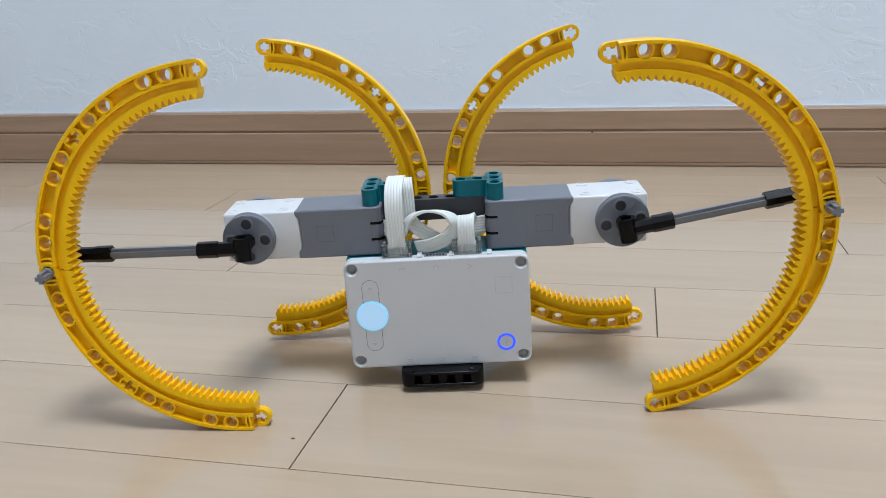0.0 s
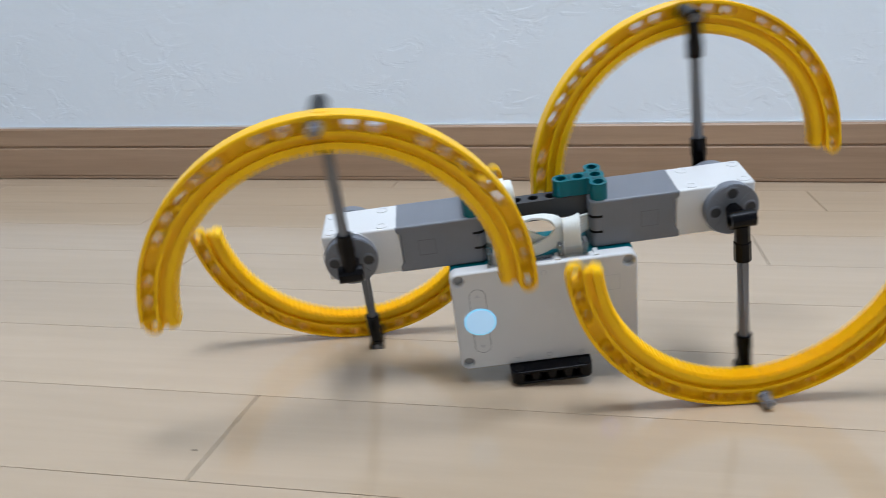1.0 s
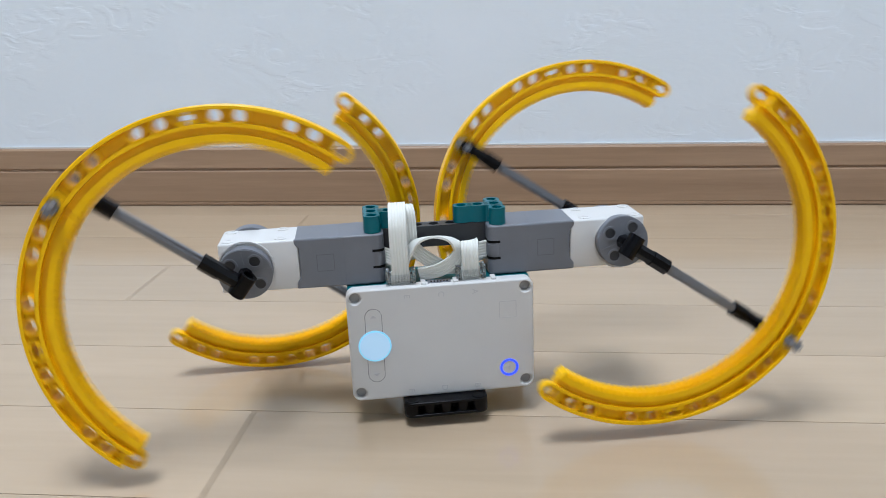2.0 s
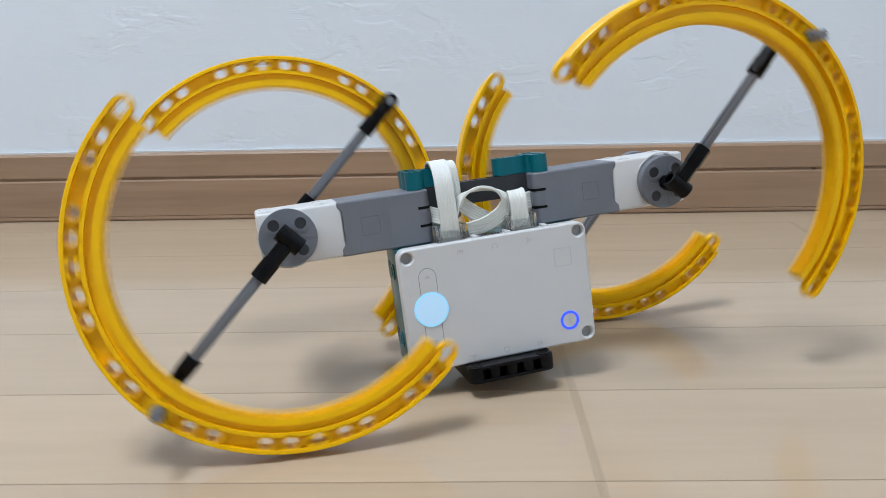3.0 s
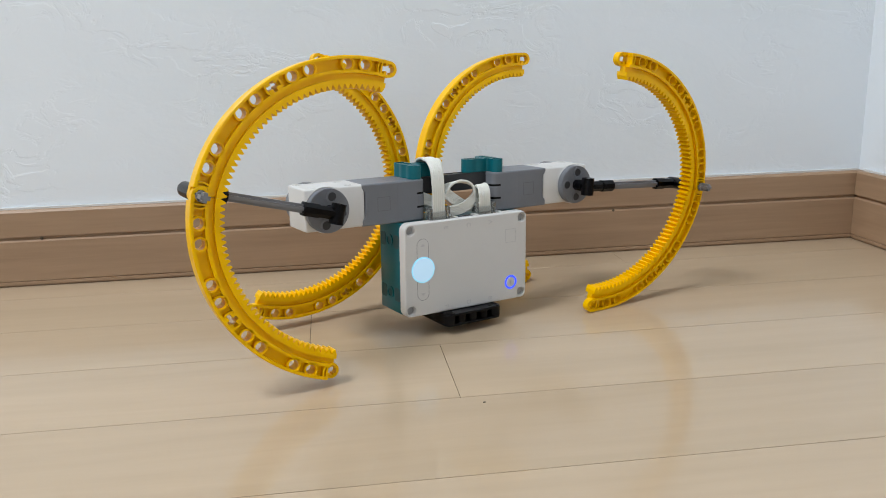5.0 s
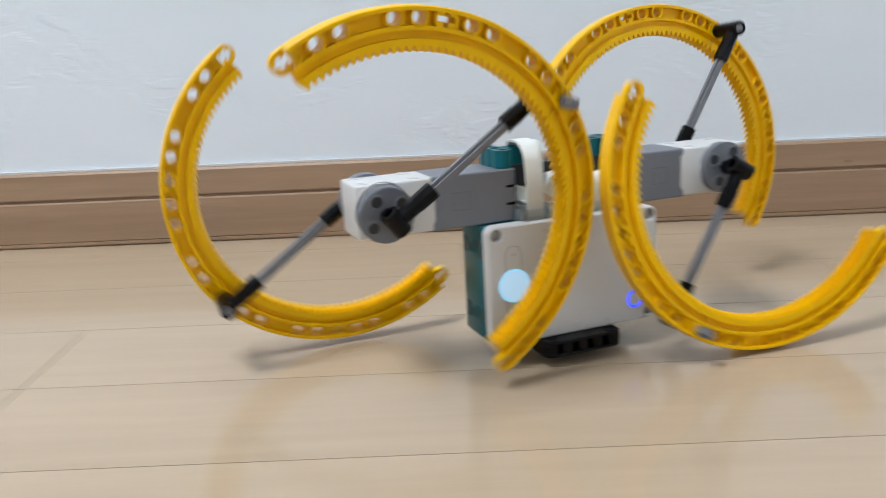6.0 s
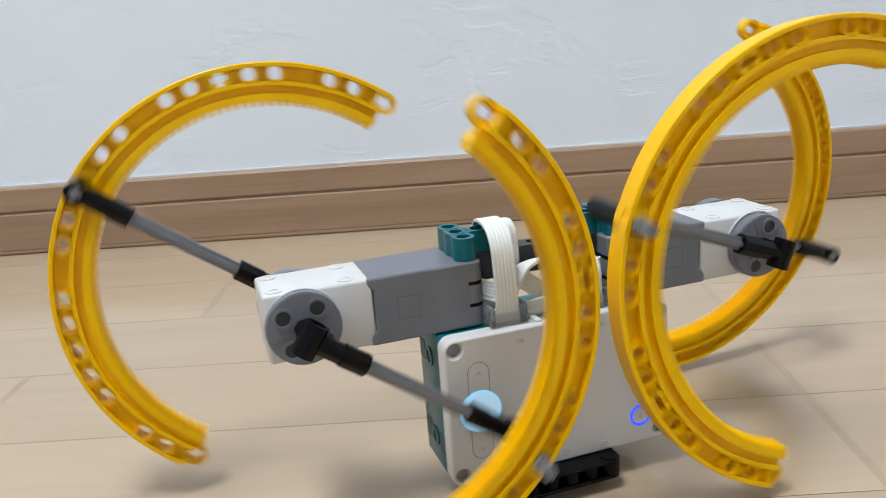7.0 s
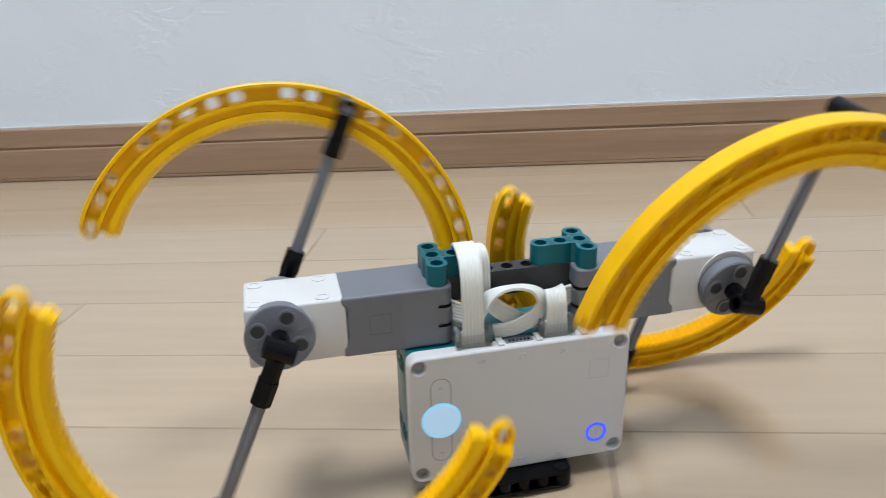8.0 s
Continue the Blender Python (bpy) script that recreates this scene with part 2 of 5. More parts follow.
def prism(bm, outline, a, b, axis="y"):
    """Extrudes a 2D outline (millimetres) between a and b along an axis."""
    def at(u, w, d):
        return {"y": (u, d, w), "z": (u, w, d), "x": (d, u, w)}[axis]
    p = [bm.verts.new([c / 1e3 for c in at(u, w, a)]) for u, w in outline]
    q = [bm.verts.new([c / 1e3 for c in at(u, w, b)]) for u, w in outline]
    bm.faces.new(p)
    bm.faces.new(q[::-1])
    n = len(outline)
    for i in range(n):
        bm.faces.new((p[i], q[i], q[(i + 1) % n], p[(i + 1) % n]))


def round_rect(x0, x1, z0, z1, r, seg=5):
    pts = []
    for cx, cz, a0 in ((x1 - r, z1 - r, 0), (x0 + r, z1 - r, 90), (x0 + r, z0 + r, 180), (x1 - r, z0 + r, 270)):
        for k in range(seg + 1):
            a = radians(a0 + 90 * k / seg)
            pts.append((cx + r * math.cos(a), cz + r * math.sin(a)))
    return pts


def circle(cx, cz, r, seg=20, start=0.0):
    return [(cx + r * math.cos(2 * math.pi * k / seg + start), cz + r * math.sin(2 * math.pi * k / seg + start)) for k in range(seg)]


def tube(bm, cx, cz, r0, r1, a, b, axis="y", seg=18):
    """A ring of inner radius r0 and outer radius r1."""
    def at(u, w, d):
        return {"y": (u, d, w), "z": (u, w, d), "x": (d, u, w)}[axis]
    rings = []
    for r, d in ((r1, a), (r1, b), (r0, b), (r0, a)):
        rings.append([bm.verts.new([c / 1e3 for c in at(u, w, d)]) for u, w in circle(cx, cz, r, seg)])
    for i in range(4):
        p, q = rings[i], rings[(i + 1) % 4]
        for k in range(seg):
            bm.faces.new((p[k], q[k], q[(k + 1) % seg], p[(k + 1) % seg]))


def sweep(bm, r0, r1, y0, y1, t0, t1, step=3.0, chamfer=0.0):
    """A curved bar of rectangular section about the y axis, angles in degrees."""
    n = max(1, int(abs(t1 - t0) / step + 0.5))
    c = chamfer
    sec = [(r0, y0), (r1 - c, y0), (r1, y0 + c), (r1, y1 - c), (r1 - c, y1), (r0, y1)] if c else [(r0, y0), (r1, y0), (r1, y1), (r0, y1)]
    last = None
    for i in range(n + 1):
        a = radians(t0 + (t1 - t0) * i / n)
        ring = [bm.verts.new((r * math.cos(a) / 1e3, y / 1e3, r * math.sin(a) / 1e3)) for r, y in sec]
        if last is None:
            bm.faces.new(ring)
        else:
            for k in range(len(sec)):
                bm.faces.new((last[k], ring[k], ring[(k + 1) % len(sec)], last[(k + 1) % len(sec)]))
        last = ring
    bm.faces.new(last[::-1])


def thing(name, label, category, group=""):
    return tagged(new(name), label, category, group)


# ---------------------------------------------------------------- the room
X0, X1, YB, TOP = -2.4, 1.7895, -3.3, 2.40


def room():
    bm = bmesh.new()
    box(bm, X0 * 1e3, X1 * 1e3, 8, 120, 0, TOP * 1e3)
    tagged(part("wall_north", bm, WALL), "white embossed wallpaper wall behind the robot", "wall", kind="structure")
    for name, b in (("wall_south", (X0, X1, YB - 0.1, YB)), ("wall_west", (X0 - 0.1, X0, YB, 0.12)), ("wall_east", (X1, X1 + 0.1, YB, 0.12))):
        bm = bmesh.new()
        box(bm, *[v * 1e3 for v in b], 0, TOP * 1e3)
        tagged(part(name, bm, WALL), "plain white wallpaper wall", "wall", kind="structure")
    bm = bmesh.new()
    box(bm, X0 * 1e3 - 100, X1 * 1e3 + 100, YB * 1e3 - 100, 120, TOP * 1e3, TOP * 1e3 + 100)
    tagged(part("ceiling", bm, WALL), "plain white ceiling", "ceiling", kind="structure")
    # skirting: a profiled board with a narrow groove, a soft lower bead and an eased upper lip
    prof = [(1.6, 0.0), (1.6, 1.0), (0.2, 1.1), (0, 1.6), (0, 3.7), (0.8, 4.1), (0, 4.6), (0, 34.4), (0.3, 35.0), (1.9, 36.2), (2.1, 37.6),
            (0.3, 38.0), (0.0, 38.4), (0.2, 56.4), (1.4, 58.0), (8, 58.0), (8, 0.0)]
    for name, m, length in (("baseboard", pose(X0, 0, 0), X1 - X0), ("baseboard", pose(X1 - 0.008, -0.0005, 0, 0, 0, -90), -YB - 0.001)):
        bm = bmesh.new()
        a = [bm.verts.new((0, y / 1e3, z / 1e3)) for y, z in prof]
        b = [bm.verts.new((length, y / 1e3, z / 1e3)) for y, z in prof]
        bm.faces.new(a)
        bm.faces.new(b[::-1])
        for i in range(len(prof)):
            j = (i + 1) % len(prof)
            bm.faces.new((a[i], b[i], b[j], a[j]))
        tagged(part(name, bm, BOARD_WOOD, None, "", m), "light brown wooden baseboard with a groove", "baseboard", kind="structure")
        bm = bmesh.new()
        prism(bm, [(0, 7.9), (length * 1e3 - 3, 7.9), (length * 1e3 - 3, 5.6), (0, 5.6)], 58.0, 59.4, "z")
        tagged(part("trim", bm, WHITE, None, "", m), "thin white strip along the top of the baseboard", "trim", kind="structure")
    # sunk nail heads in the groove
    for x, z in ((0.043, 35.4), (1.126, 36.6), (1.394, 42), (1.569, 35.2)):
        bm = bmesh.new()
        prism(bm, circle(0, 0, 1.1, 10), -0.3, 0.4, "y")
        tagged(part("nail", bm, SUBFLOOR, None, "", pose(x, 0.0002, z / 1e3)), "small dark nail head sunk in the baseboard", "nail")


def ceiling_lamp():
    x, y, z = LAMP_AT
    lamp_thing = tagged(new("ceiling_lamp"), "round white ceiling lamp, switched on", "lamp")
    lamp_thing.location = LAMP_AT
    bm = bmesh.new()
    tube(bm, 0, 0, 382, 405, 4, 100, "z", 56)
    smooth(part("housing", bm, WHITE, lamp_thing))
    bm = bmesh.new()
    prism(bm, circle(0, 0, 381, 56), 12, 20, "z")
    part("diffuser", bm, LAMP_GLOW, lamp_thing)


# ---------------------------------------------------------------- the walking robot
ROTOR_X = 0.0881
ROTOR_FACE = 17.0
AXLE_Y = 27.5
RACK_Y = 46.0
HOLES = (9.3, 16.2, 30.6, 37.4, 52.6, 59.4, 73.8, 80.7)


def rack_mesh():
    """Quarter ring gear rack: I-section outer beam with round holes, and teeth inside."""
    bm = bmesh.new()
    sweep(bm, 82.6, 84.3, -4.2, 4.2, 2.2, 87.8, 3, 0.4)
    sweep(bm, 75.8, 77.4, -4.1, 4.1, 1.6, 88.4, 3)
    sweep(bm, 72.2, 76.0, -2.0, 2.0, 0.3, 89.7, 3)
    for a in HOLES:
        c, s = 80.2 * math.cos(radians(a)), 80.2 * math.sin(radians(a))
        tube(bm, c, s, 2.55, 3.4, -3.4, 3.4)
        tube(bm, c, s, 3.05, 3.6, -4.1, 4.1)
    cuts = sorted([*HOLES, 45.0])
    for r0, r1, gap in ((77.0, 78.35, 1.3), (78.35, 82.05, 1.95), (82.05, 82.8, 1.3)):
        edges = [2.6] + [v for h in cuts for v in (h - gap, h + gap)] + [87.4]
        for t0, t1 in zip(edges[::2], edges[1::2]):
            sweep(bm, r0, r1, -1.2, 1.2, t0, t1, 4)
    # cross-shaped axle hole in the middle, between two bowed walls
    def lump(ang, du, dv, w, h, y0, y1):
        """A small block by the rim's radius (du) and tangent (dv), in millimetres."""
        a = radians(ang)
        e, g = (math.cos(a), math.sin(a)), (-math.sin(a), math.cos(a))
        prism(bm, [((80.2 + du + p * w) * e[0] + (dv + q * h) * g[0], (80.2 + du + p * w) * e[1] + (dv + q * h) * g[1]) for p, q in ((-1, -1), (1, -1), (1, 1), (-1, 1))], y0, y1)

    def bow(ang, r0, r1, a0, a1, y0, y1, n=8):
        """Part of a round wall about a hole in the beam, angles from the outward radius."""
        c, d = 80.2 * math.cos(radians(ang)), 80.2 * math.sin(radians(ang))
        arc = [radians(ang + a0 + (a1 - a0) * k / n) for k in range(n + 1)]
        prism(bm, [(c + r1 * math.cos(a), d + r1 * math.sin(a)) for a in arc] + [(c + r0 * math.cos(a), d + r0 * math.sin(a)) for a in reversed(arc)], y0, y1)

    for a0 in (40, 220):
        bow(45, 3.7, 4.6, a0, a0 + 100, -4.0, 4.0)
    for p in (-1, 1):
        for q in (-1, 1):
            lump(45, p * 2.1, q * 2.1, 1.1, 1.1, -4.0, 4.0)
    # end lugs: one in the front half, one in the rear half; the rims run into a round end with a keyed cross hole
    for ang, way, y0, y1 in ((0.0, 1, -4.3, -0.1), (90.0, -1, 0.1, 4.3)):
        sweep(bm, 82.6, 84.3, y0, y1, ang, ang + way * 2.6, 1)
        sweep(bm, 75.8, 77.4, y0, y1, ang, ang + way * 2.6, 1)
        bow(ang, 2.7, 4.15, 0, -way * 180, y0, y1, 14)
        lump(ang, 0, way * 4.1, 3.0, 0.45, -4.0, 4.0)
        bow(ang, 5.6, 6.4, way * 55, way * 125, -4.0, 4.0)
        for p in (-1, 1):
            lump(ang, p * 2.2, -way * 2.0, 0.9, 0.8, y0 + 0.3, y1 - 0.3)
            lump(ang, p * 2.3, way * 1.7, 0.9, 0.7, y0 + 0.3, y1 - 0.3)
    # toothed strip in one piece
    n, d = 35, 89.6 / 35
    inner = []
    for k in range(n):
        a = 0.2 + k * d
        inner += [(70.5, a), (70.5, a + 0.06 * d), (68.2, a + 0.38 * d), (68.2, a + 0.62 * d), (70.5, a + 0.94 * d)]
    inner.append((70.5, 0.2 + n * d))
    last = None
    for r, a in inner:
        cs, sn = math.cos(radians(a)), math.sin(radians(a))
        ring = [bm.verts.new((q * cs / 1e3, y / 1e3, q * sn / 1e3)) for q, y in ((r, -4.1), (72.9, -4.1), (72.9, 4.1), (r, 4.1))]
        if last is None:
            bm.faces.new(ring)
        else:
            for k in range(4):
                bm.faces.new((last[k], ring[k], ring[(k + 1) % 4], last[(k + 1) % 4]))
        last = ring
    bm.faces.new(last[::-1])
    bmesh.ops.recalc_face_normals(bm, faces=bm.faces)
    me = bpy.data.meshes.new("gear_rack")
    bm.to_mesh(me)
    bm.free()
    return me


def rotor_mesh():
    bm = bmesh.new()
    prism(bm, circle(0, 0, 12.0, 40), -ROTOR_FACE + 0.2, -11.5)
    tube(bm, 0, 0, 11.2, 12.3, -ROTOR_FACE + 0.7, -11.6, "y", 40)
    for a in (0.9, 2.3):                               # low moulded ridges across the face
        for r0, r1 in ((4.2, 11.0), (-11.0, -4.2)):
            c, d = math.cos(a), math.sin(a)
            prism(bm, [(r0 * c - 0.25 * d, r0 * d + 0.25 * c), (r1 * c - 0.25 * d, r1 * d + 0.25 * c), (r1 * c + 0.25 * d, r1 * d - 0.25 * c), (r0 * c + 0.25 * d, r0 * d - 0.25 * c)], -ROTOR_FACE + 0.02, -ROTOR_FACE + 0.6)
    for k in range(4):
        a = radians(90 * k)
        tube(bm, 8 * math.cos(a), 8 * math.sin(a), 2.5, 3.4, -ROTOR_FACE - 0.35, -ROTOR_FACE + 2)
    bmesh.ops.recalc_face_normals(bm, faces=bm.faces)
    me = bpy.data.meshes.new("rotor")
    bm.to_mesh(me)
    bm.free()
    return me


def hole_mesh():
    bm = bmesh.new()
    # solid disc, no hole is cut
    prism(bm, circle(8, 0, 2.5, 16), -ROTOR_FACE + 0.10, -ROTOR_FACE + 1.4)
    me = bpy.data.meshes.new("pin_socket")
    bm.to_mesh(me)
    bm.free()
    return me


def cross_axle(bm, x0, x1, cy, cz=0.0, r=2.35, w=0.95):
    """An axle of cross-shaped section along x."""
    out = [(r, w), (w, w), (w, r), (-w, r), (-w, w), (-r, w), (-r, -w), (-w, -w), (-w, -r), (w, -r), (w, -w), (r, -w)]
    prism(bm, [(cy + u, cz + v) for u, v in out], x0, x1, "x")


def leg_meshes():
    """The pieces of one leg, its spoke along +x, in front of the motor."""
    out = {}
    bm = bmesh.new()                                   # short axle in the rotor's centre
    out_c = [(2.3, 0.95), (0.95, 0.95), (0.95, 2.3), (-0.95, 2.3), (-0.95, 0.95), (-2.3, 0.95), (-2.3, -0.95), (-0.95, -0.95), (-0.95, -2.3), (0.95, -2.3), (0.95, -0.95), (2.3, -0.95)]
    prism(bm, out_c, -AXLE_Y + 1.0, -ROTOR_FACE + 0.8)
    prism(bm, circle(0, 0, 3.6, 8, 0.39), -ROTOR_FACE - 2.5, -ROTOR_FACE + 0.5)
    out["centre_axle"] = (bm, BLACK)
    bm = bmesh.new()                                   # angle connector on the rotor
    tube(bm, 0, -AXLE_Y, 2.4, 4.0, -5.5, 5.5, "z", 20)
    prism(bm, circle(0, 0, 3.7, 8, 0.39), -AXLE_Y + 3.0, -ROTOR_FACE - 0.4)
    prism(bm, circle(-AXLE_Y, 0, 3.5, 8, 0.39), 2.8, 11.5, "x")
    prism(bm, circle(-AXLE_Y, 0, 3.9, 8, 0.39), 11.3, 20.5, "x")
    out["hub_connector"] = (bm, BLACK)
    bm = bmesh.new()
    cross_axle(bm, 20.2, 64.5, -AXLE_Y)
    out["spoke_axle"] = (bm, AXLE)
    bm = bmesh.new()                                   # connector at the rim
    prism(bm, circle(-AXLE_Y, 0, 3.9, 8, 0.39), 61.0, 68.5, "x")
    prism(bm, circle(-AXLE_Y, 0, 3.6, 8, 0.39), 68.3, 77.0, "x")
    tube(bm, 80, 0, 2.4, 3.9, -RACK_Y + 4.8, -AXLE_Y + 4.2)
    out["rim_connector"] = (bm, BLACK)
    bm = bmesh.new()                                   # axle pin through both rack ends
    prism(bm, [(80.2 + u, v) for u, v in out_c], -RACK_Y - 11.8, -AXLE_Y + 4)
    tube(bm, 80.2, 0, 0.4, 2.7, -RACK_Y - 6.6, -RACK_Y - 4.8)
    out["axle_pin"] = (bm, AXLE)
    return {k: part_data(k, *v) for k, v in out.items()}


def part_data(name, bm, mat):
    bmesh.ops.recalc_face_normals(bm, faces=bm.faces)
    me = bpy.data.meshes.new(name)
    bm.to_mesh(me)
    bm.free()
    me.materials.append(mat)
    for p in me.polygons:
        p.use_smooth = True
    me.set_sharp_from_angle(angle=radians(30))
    return me


RACKS = []


def rack_pose(side, turn, base, sag, own=0.0, across=0.0, along=0.0):
    """A rack's pose on its rotor: sagging round its pin, and leaning on it, by some degrees."""
    pin, sag = 0.0802, -sag if turn else sag
    seat = pose(pin, -RACK_Y / 1e3, 0, along, 0, across) @ pose(0, 0, 0, 0, -sag - own, 0)
    return pose(0, 0, 0, 0, 0, turn) @ seat @ pose(-pin, 0, 0, 0, -base, 0)


def rotor(robot, legs, rack, disc, socket, x):
    """A motor's turning part: front and rear discs, each with a leg, half a turn apart."""
    hub = part_mesh("rotor", disc, GREY, robot, "bluish grey motor disc carrying two curved yellow legs", pose(x, 0, 0))
    for k in range(4):
        # dark grey disc paints the shade inside each grey pin hole
        part_mesh("pin_socket", socket, DARK, hub, "", pose(0, 0, 0, 0, 90 * k, 0))
    for turn in (0, 180):
        spin = pose(0, 0, 0, 0, 0, turn)
        if turn:
            part_mesh("rear_disc", disc, GREY, hub, "", spin)
        for name, me in legs.items():
            part_mesh(name, me, BLACK, hub, "", spin)
        for base in (0, -90):
            side = -1 if x < 0 else 1
            piece = part_mesh("gear_rack", rack, YELLOW, hub, "yellow curved gear rack with round holes", rack_pose(side, turn, base, 0.0))
            RACKS.append((piece, side, turn, base))
    return hub


def motor(robot, side):
    """Motor with a white gear head, a grey body and a three-tab end. side: -1 or 1."""
    s = side
    bm = bmesh.new()
    box(bm, *sorted((s * 64.0, s * 100.2)), -12, 12, -11.8, 12, 1.2, 3)
    head = smooth(part("motor_head", bm, WHITE, robot, "white plastic motor head"))
    for x in (72, 80, 88, 96):
        for y in (-8, 8) if x in (72, 96) else ():
            bm = bmesh.new()
            tube(bm, s * x, y, 1.7, 2.9, 11.6, 12.25, "z", 16)
            part("stud_ring", bm, WHITE, head)
            bm = bmesh.new()
            prism(bm, circle(s * x, y, 1.75, 14), 11.7, 12.06, "z")
            part("stud_pit", bm, WHITE, head)
    bm = bmesh.new()
    tube(bm, s * 88.1, 0, 12.4, 12.9, -12.6, -11.5, "y", 40)
    part("collar", bm, WHITE, head)
    bm = bmesh.new()
    edge = [(66.0, 12.0), (66.0, 9.5), (63.9, 7.5), (63.9, -6.5), (66.0, -8.5), (66.0, -12.0)]
    out = [(s * x, z) for x, z in edge] + [(s * 33.5, -12.0), (s * 33.5, 12.0)]
    prism(bm, out, -12.25, 12.25)
    body = part("motor_body", bm, GREY, robot, "bluish grey plastic motor body")
    bev = body.modifiers.new("edge", "BEVEL")
    bev.width, bev.segments, bev.limit_method = 0.0008, 2, "ANGLE"
    bm = bmesh.new()
    prism(bm, round_rect(*sorted((s * 46.0, s * 24.5)), -12.3, 12.3, 3.2, 8), -12.04, 12.04, "z")
    block = part("end_block", bm, GREY, body)
    bev = block.modifiers.new("edge", "BEVEL")
    bev.width, bev.segments, bev.limit_method = 0.0008, 2, "ANGLE"
    smooth(block)
    for z in (4.1, -3.9):
        # proud black strip in place of the shade inside a slit
        bm = bmesh.new()
        prism(bm, round_rect(*sorted((s * 33.0, s * 24.35)), -12.36, 12.36, 3.2), z - 0.6, z + 0.6, "z")
        smooth(part("slit", bm, SHADE_BLACK, body))
    for z in (0.1, ):
        bm = bmesh.new()
        prism(bm, round_rect(*sorted((s * 31.5, s * 24.2)), -12.5, 12.5, 3.2), z - 2.6, z + 2.6, "z")
        smooth(part("middle_tab", bm, GREY, body))
    bm = bmesh.new()                                   # faint square mark on the body
    c = s * 52.0
    for x0, x1, z0, z1 in ((c - 4, c + 4, 3.8, 4.05), (c - 4, c + 4, -4.05, -3.8), (c - 4.05, c - 3.8, -4, 4), (c + 3.8, c + 4.05, -4, 4)):
        box(bm, x0, x1, -12.3, -12.2, z0, z1)
    part("square_mark", bm, FAINT, body)


def t_beam(robot, side):
    """Flat T-shaped beam, its stem towards the middle: one moulding with round holes through it."""
    s = side
    x = s * 29.5

    def arc(cu, cv, a0, a1):
        return [(cu + 4 * math.cos(radians(a0 + (a1 - a0) * i / 10)), cv + 4 * math.sin(radians(a0 + (a1 - a0) * i / 10))) for i in range(11)]

    lower = [(3.3, -5.0), (3.3, -4.2), (4.6, -3.4), (6.2, -3.8), (9.8, -3.8), (11.2, -3.4), (12.8, -3.4), (14.4, -3.8)]
    outline = [*arc(0, -8, 180, 360), *lower, *arc(16, 0, -80, 80), *[(u, -v) for u, v in lower[::-1]], *arc(0, 8, 0, 180),
               (-3.4, 5.0), (-3.4, 3.2), (-4, 1.6), (-4, -1.6), (-3.4, -3.2), (-3.4, -5.0)]
    centres = ((0, -8), (0, 0), (0, 8), (8, 0), (16, 0))
    bm = bmesh.new()
    edges = []
    for ring in (outline, *[circle(cu, cv, 2.45, 18) for cu, cv in centres]):
        vs = [bm.verts.new(((x - s * u) / 1e3, v / 1e3, 12.2e-3)) for u, v in ring]
        edges += [bm.edges.new((vs[i], vs[i - 1])) for i in range(len(vs))]
    filled = bmesh.ops.triangle_fill(bm, edges=edges, use_beauty=True)
    faces = [f for f in filled["geom"] if isinstance(f, bmesh.types.BMFace)]
    top = bmesh.ops.extrude_face_region(bm, geom=faces)
    bmesh.ops.translate(bm, verts=[v for v in top["geom"] if isinstance(v, bmesh.types.BMVert)], vec=(0, 0, 8e-3))
    bmesh.ops.recalc_face_normals(bm, faces=bm.faces)
    beam = smooth(part("t_beam", bm, TEAL, robot, "teal plastic T-shaped beam with round holes"))
    for cu, cv in centres:
        bm = bmesh.new()
        prism(bm, circle(x - s * cu, cv, 2.5, 14), 12.6, 13.4, "z")
        part("hole_floor", bm, BLACK, beam)
    for cu, cv in ((0, -4), (0, 4), (4, 0), (12, 0)):
        bm = bmesh.new()
        wu, wv = (2.2, 0.9) if cu == 0 else (0.9, 2.2)
        # proud patch, its darker colour gives the shade of a sunk slot
        box(bm, x - s * cu - wu, x - s * cu + wu, cv - wv, cv + wv, 20.1, 20.26)
        part("slot", bm, TEAL_SHADE, beam)


def cross_beam(robot):
    bm = bmesh.new()
    edges = []
    for ring in (round_rect(-27.5, 27.5, -4, 4, 3.9), *[circle(-24 + 8 * k, 0, 2.45, 16) for k in range(7)]):
        vs = [bm.verts.new((u / 1e3, v / 1e3, 1.8e-3)) for u, v in ring]
        edges += [bm.edges.new((vs[i], vs[i - 1])) for i in range(len(vs))]
    filled = bmesh.ops.triangle_fill(bm, edges=edges, use_beauty=True)
    top = bmesh.ops.extrude_face_region(bm, geom=[f for f in filled["geom"] if isinstance(f, bmesh.types.BMFace)])
    bmesh.ops.translate(bm, verts=[v for v in top["geom"] if isinstance(v, bmesh.types.BMVert)], vec=(0, 0, 10.2e-3))
    bmesh.ops.recalc_face_normals(bm, faces=bm.faces)
    beam = smooth(part("cross_beam", bm, DARK, robot, "dark grey beam joining the two motors"))
    for k in range(7):
        bm = bmesh.new()
        prism(bm, circle(-24 + 8 * k, 0, 2.5, 14), 5.0, 6.0, "z")
        part("hole_floor", bm, BLACK, beam)


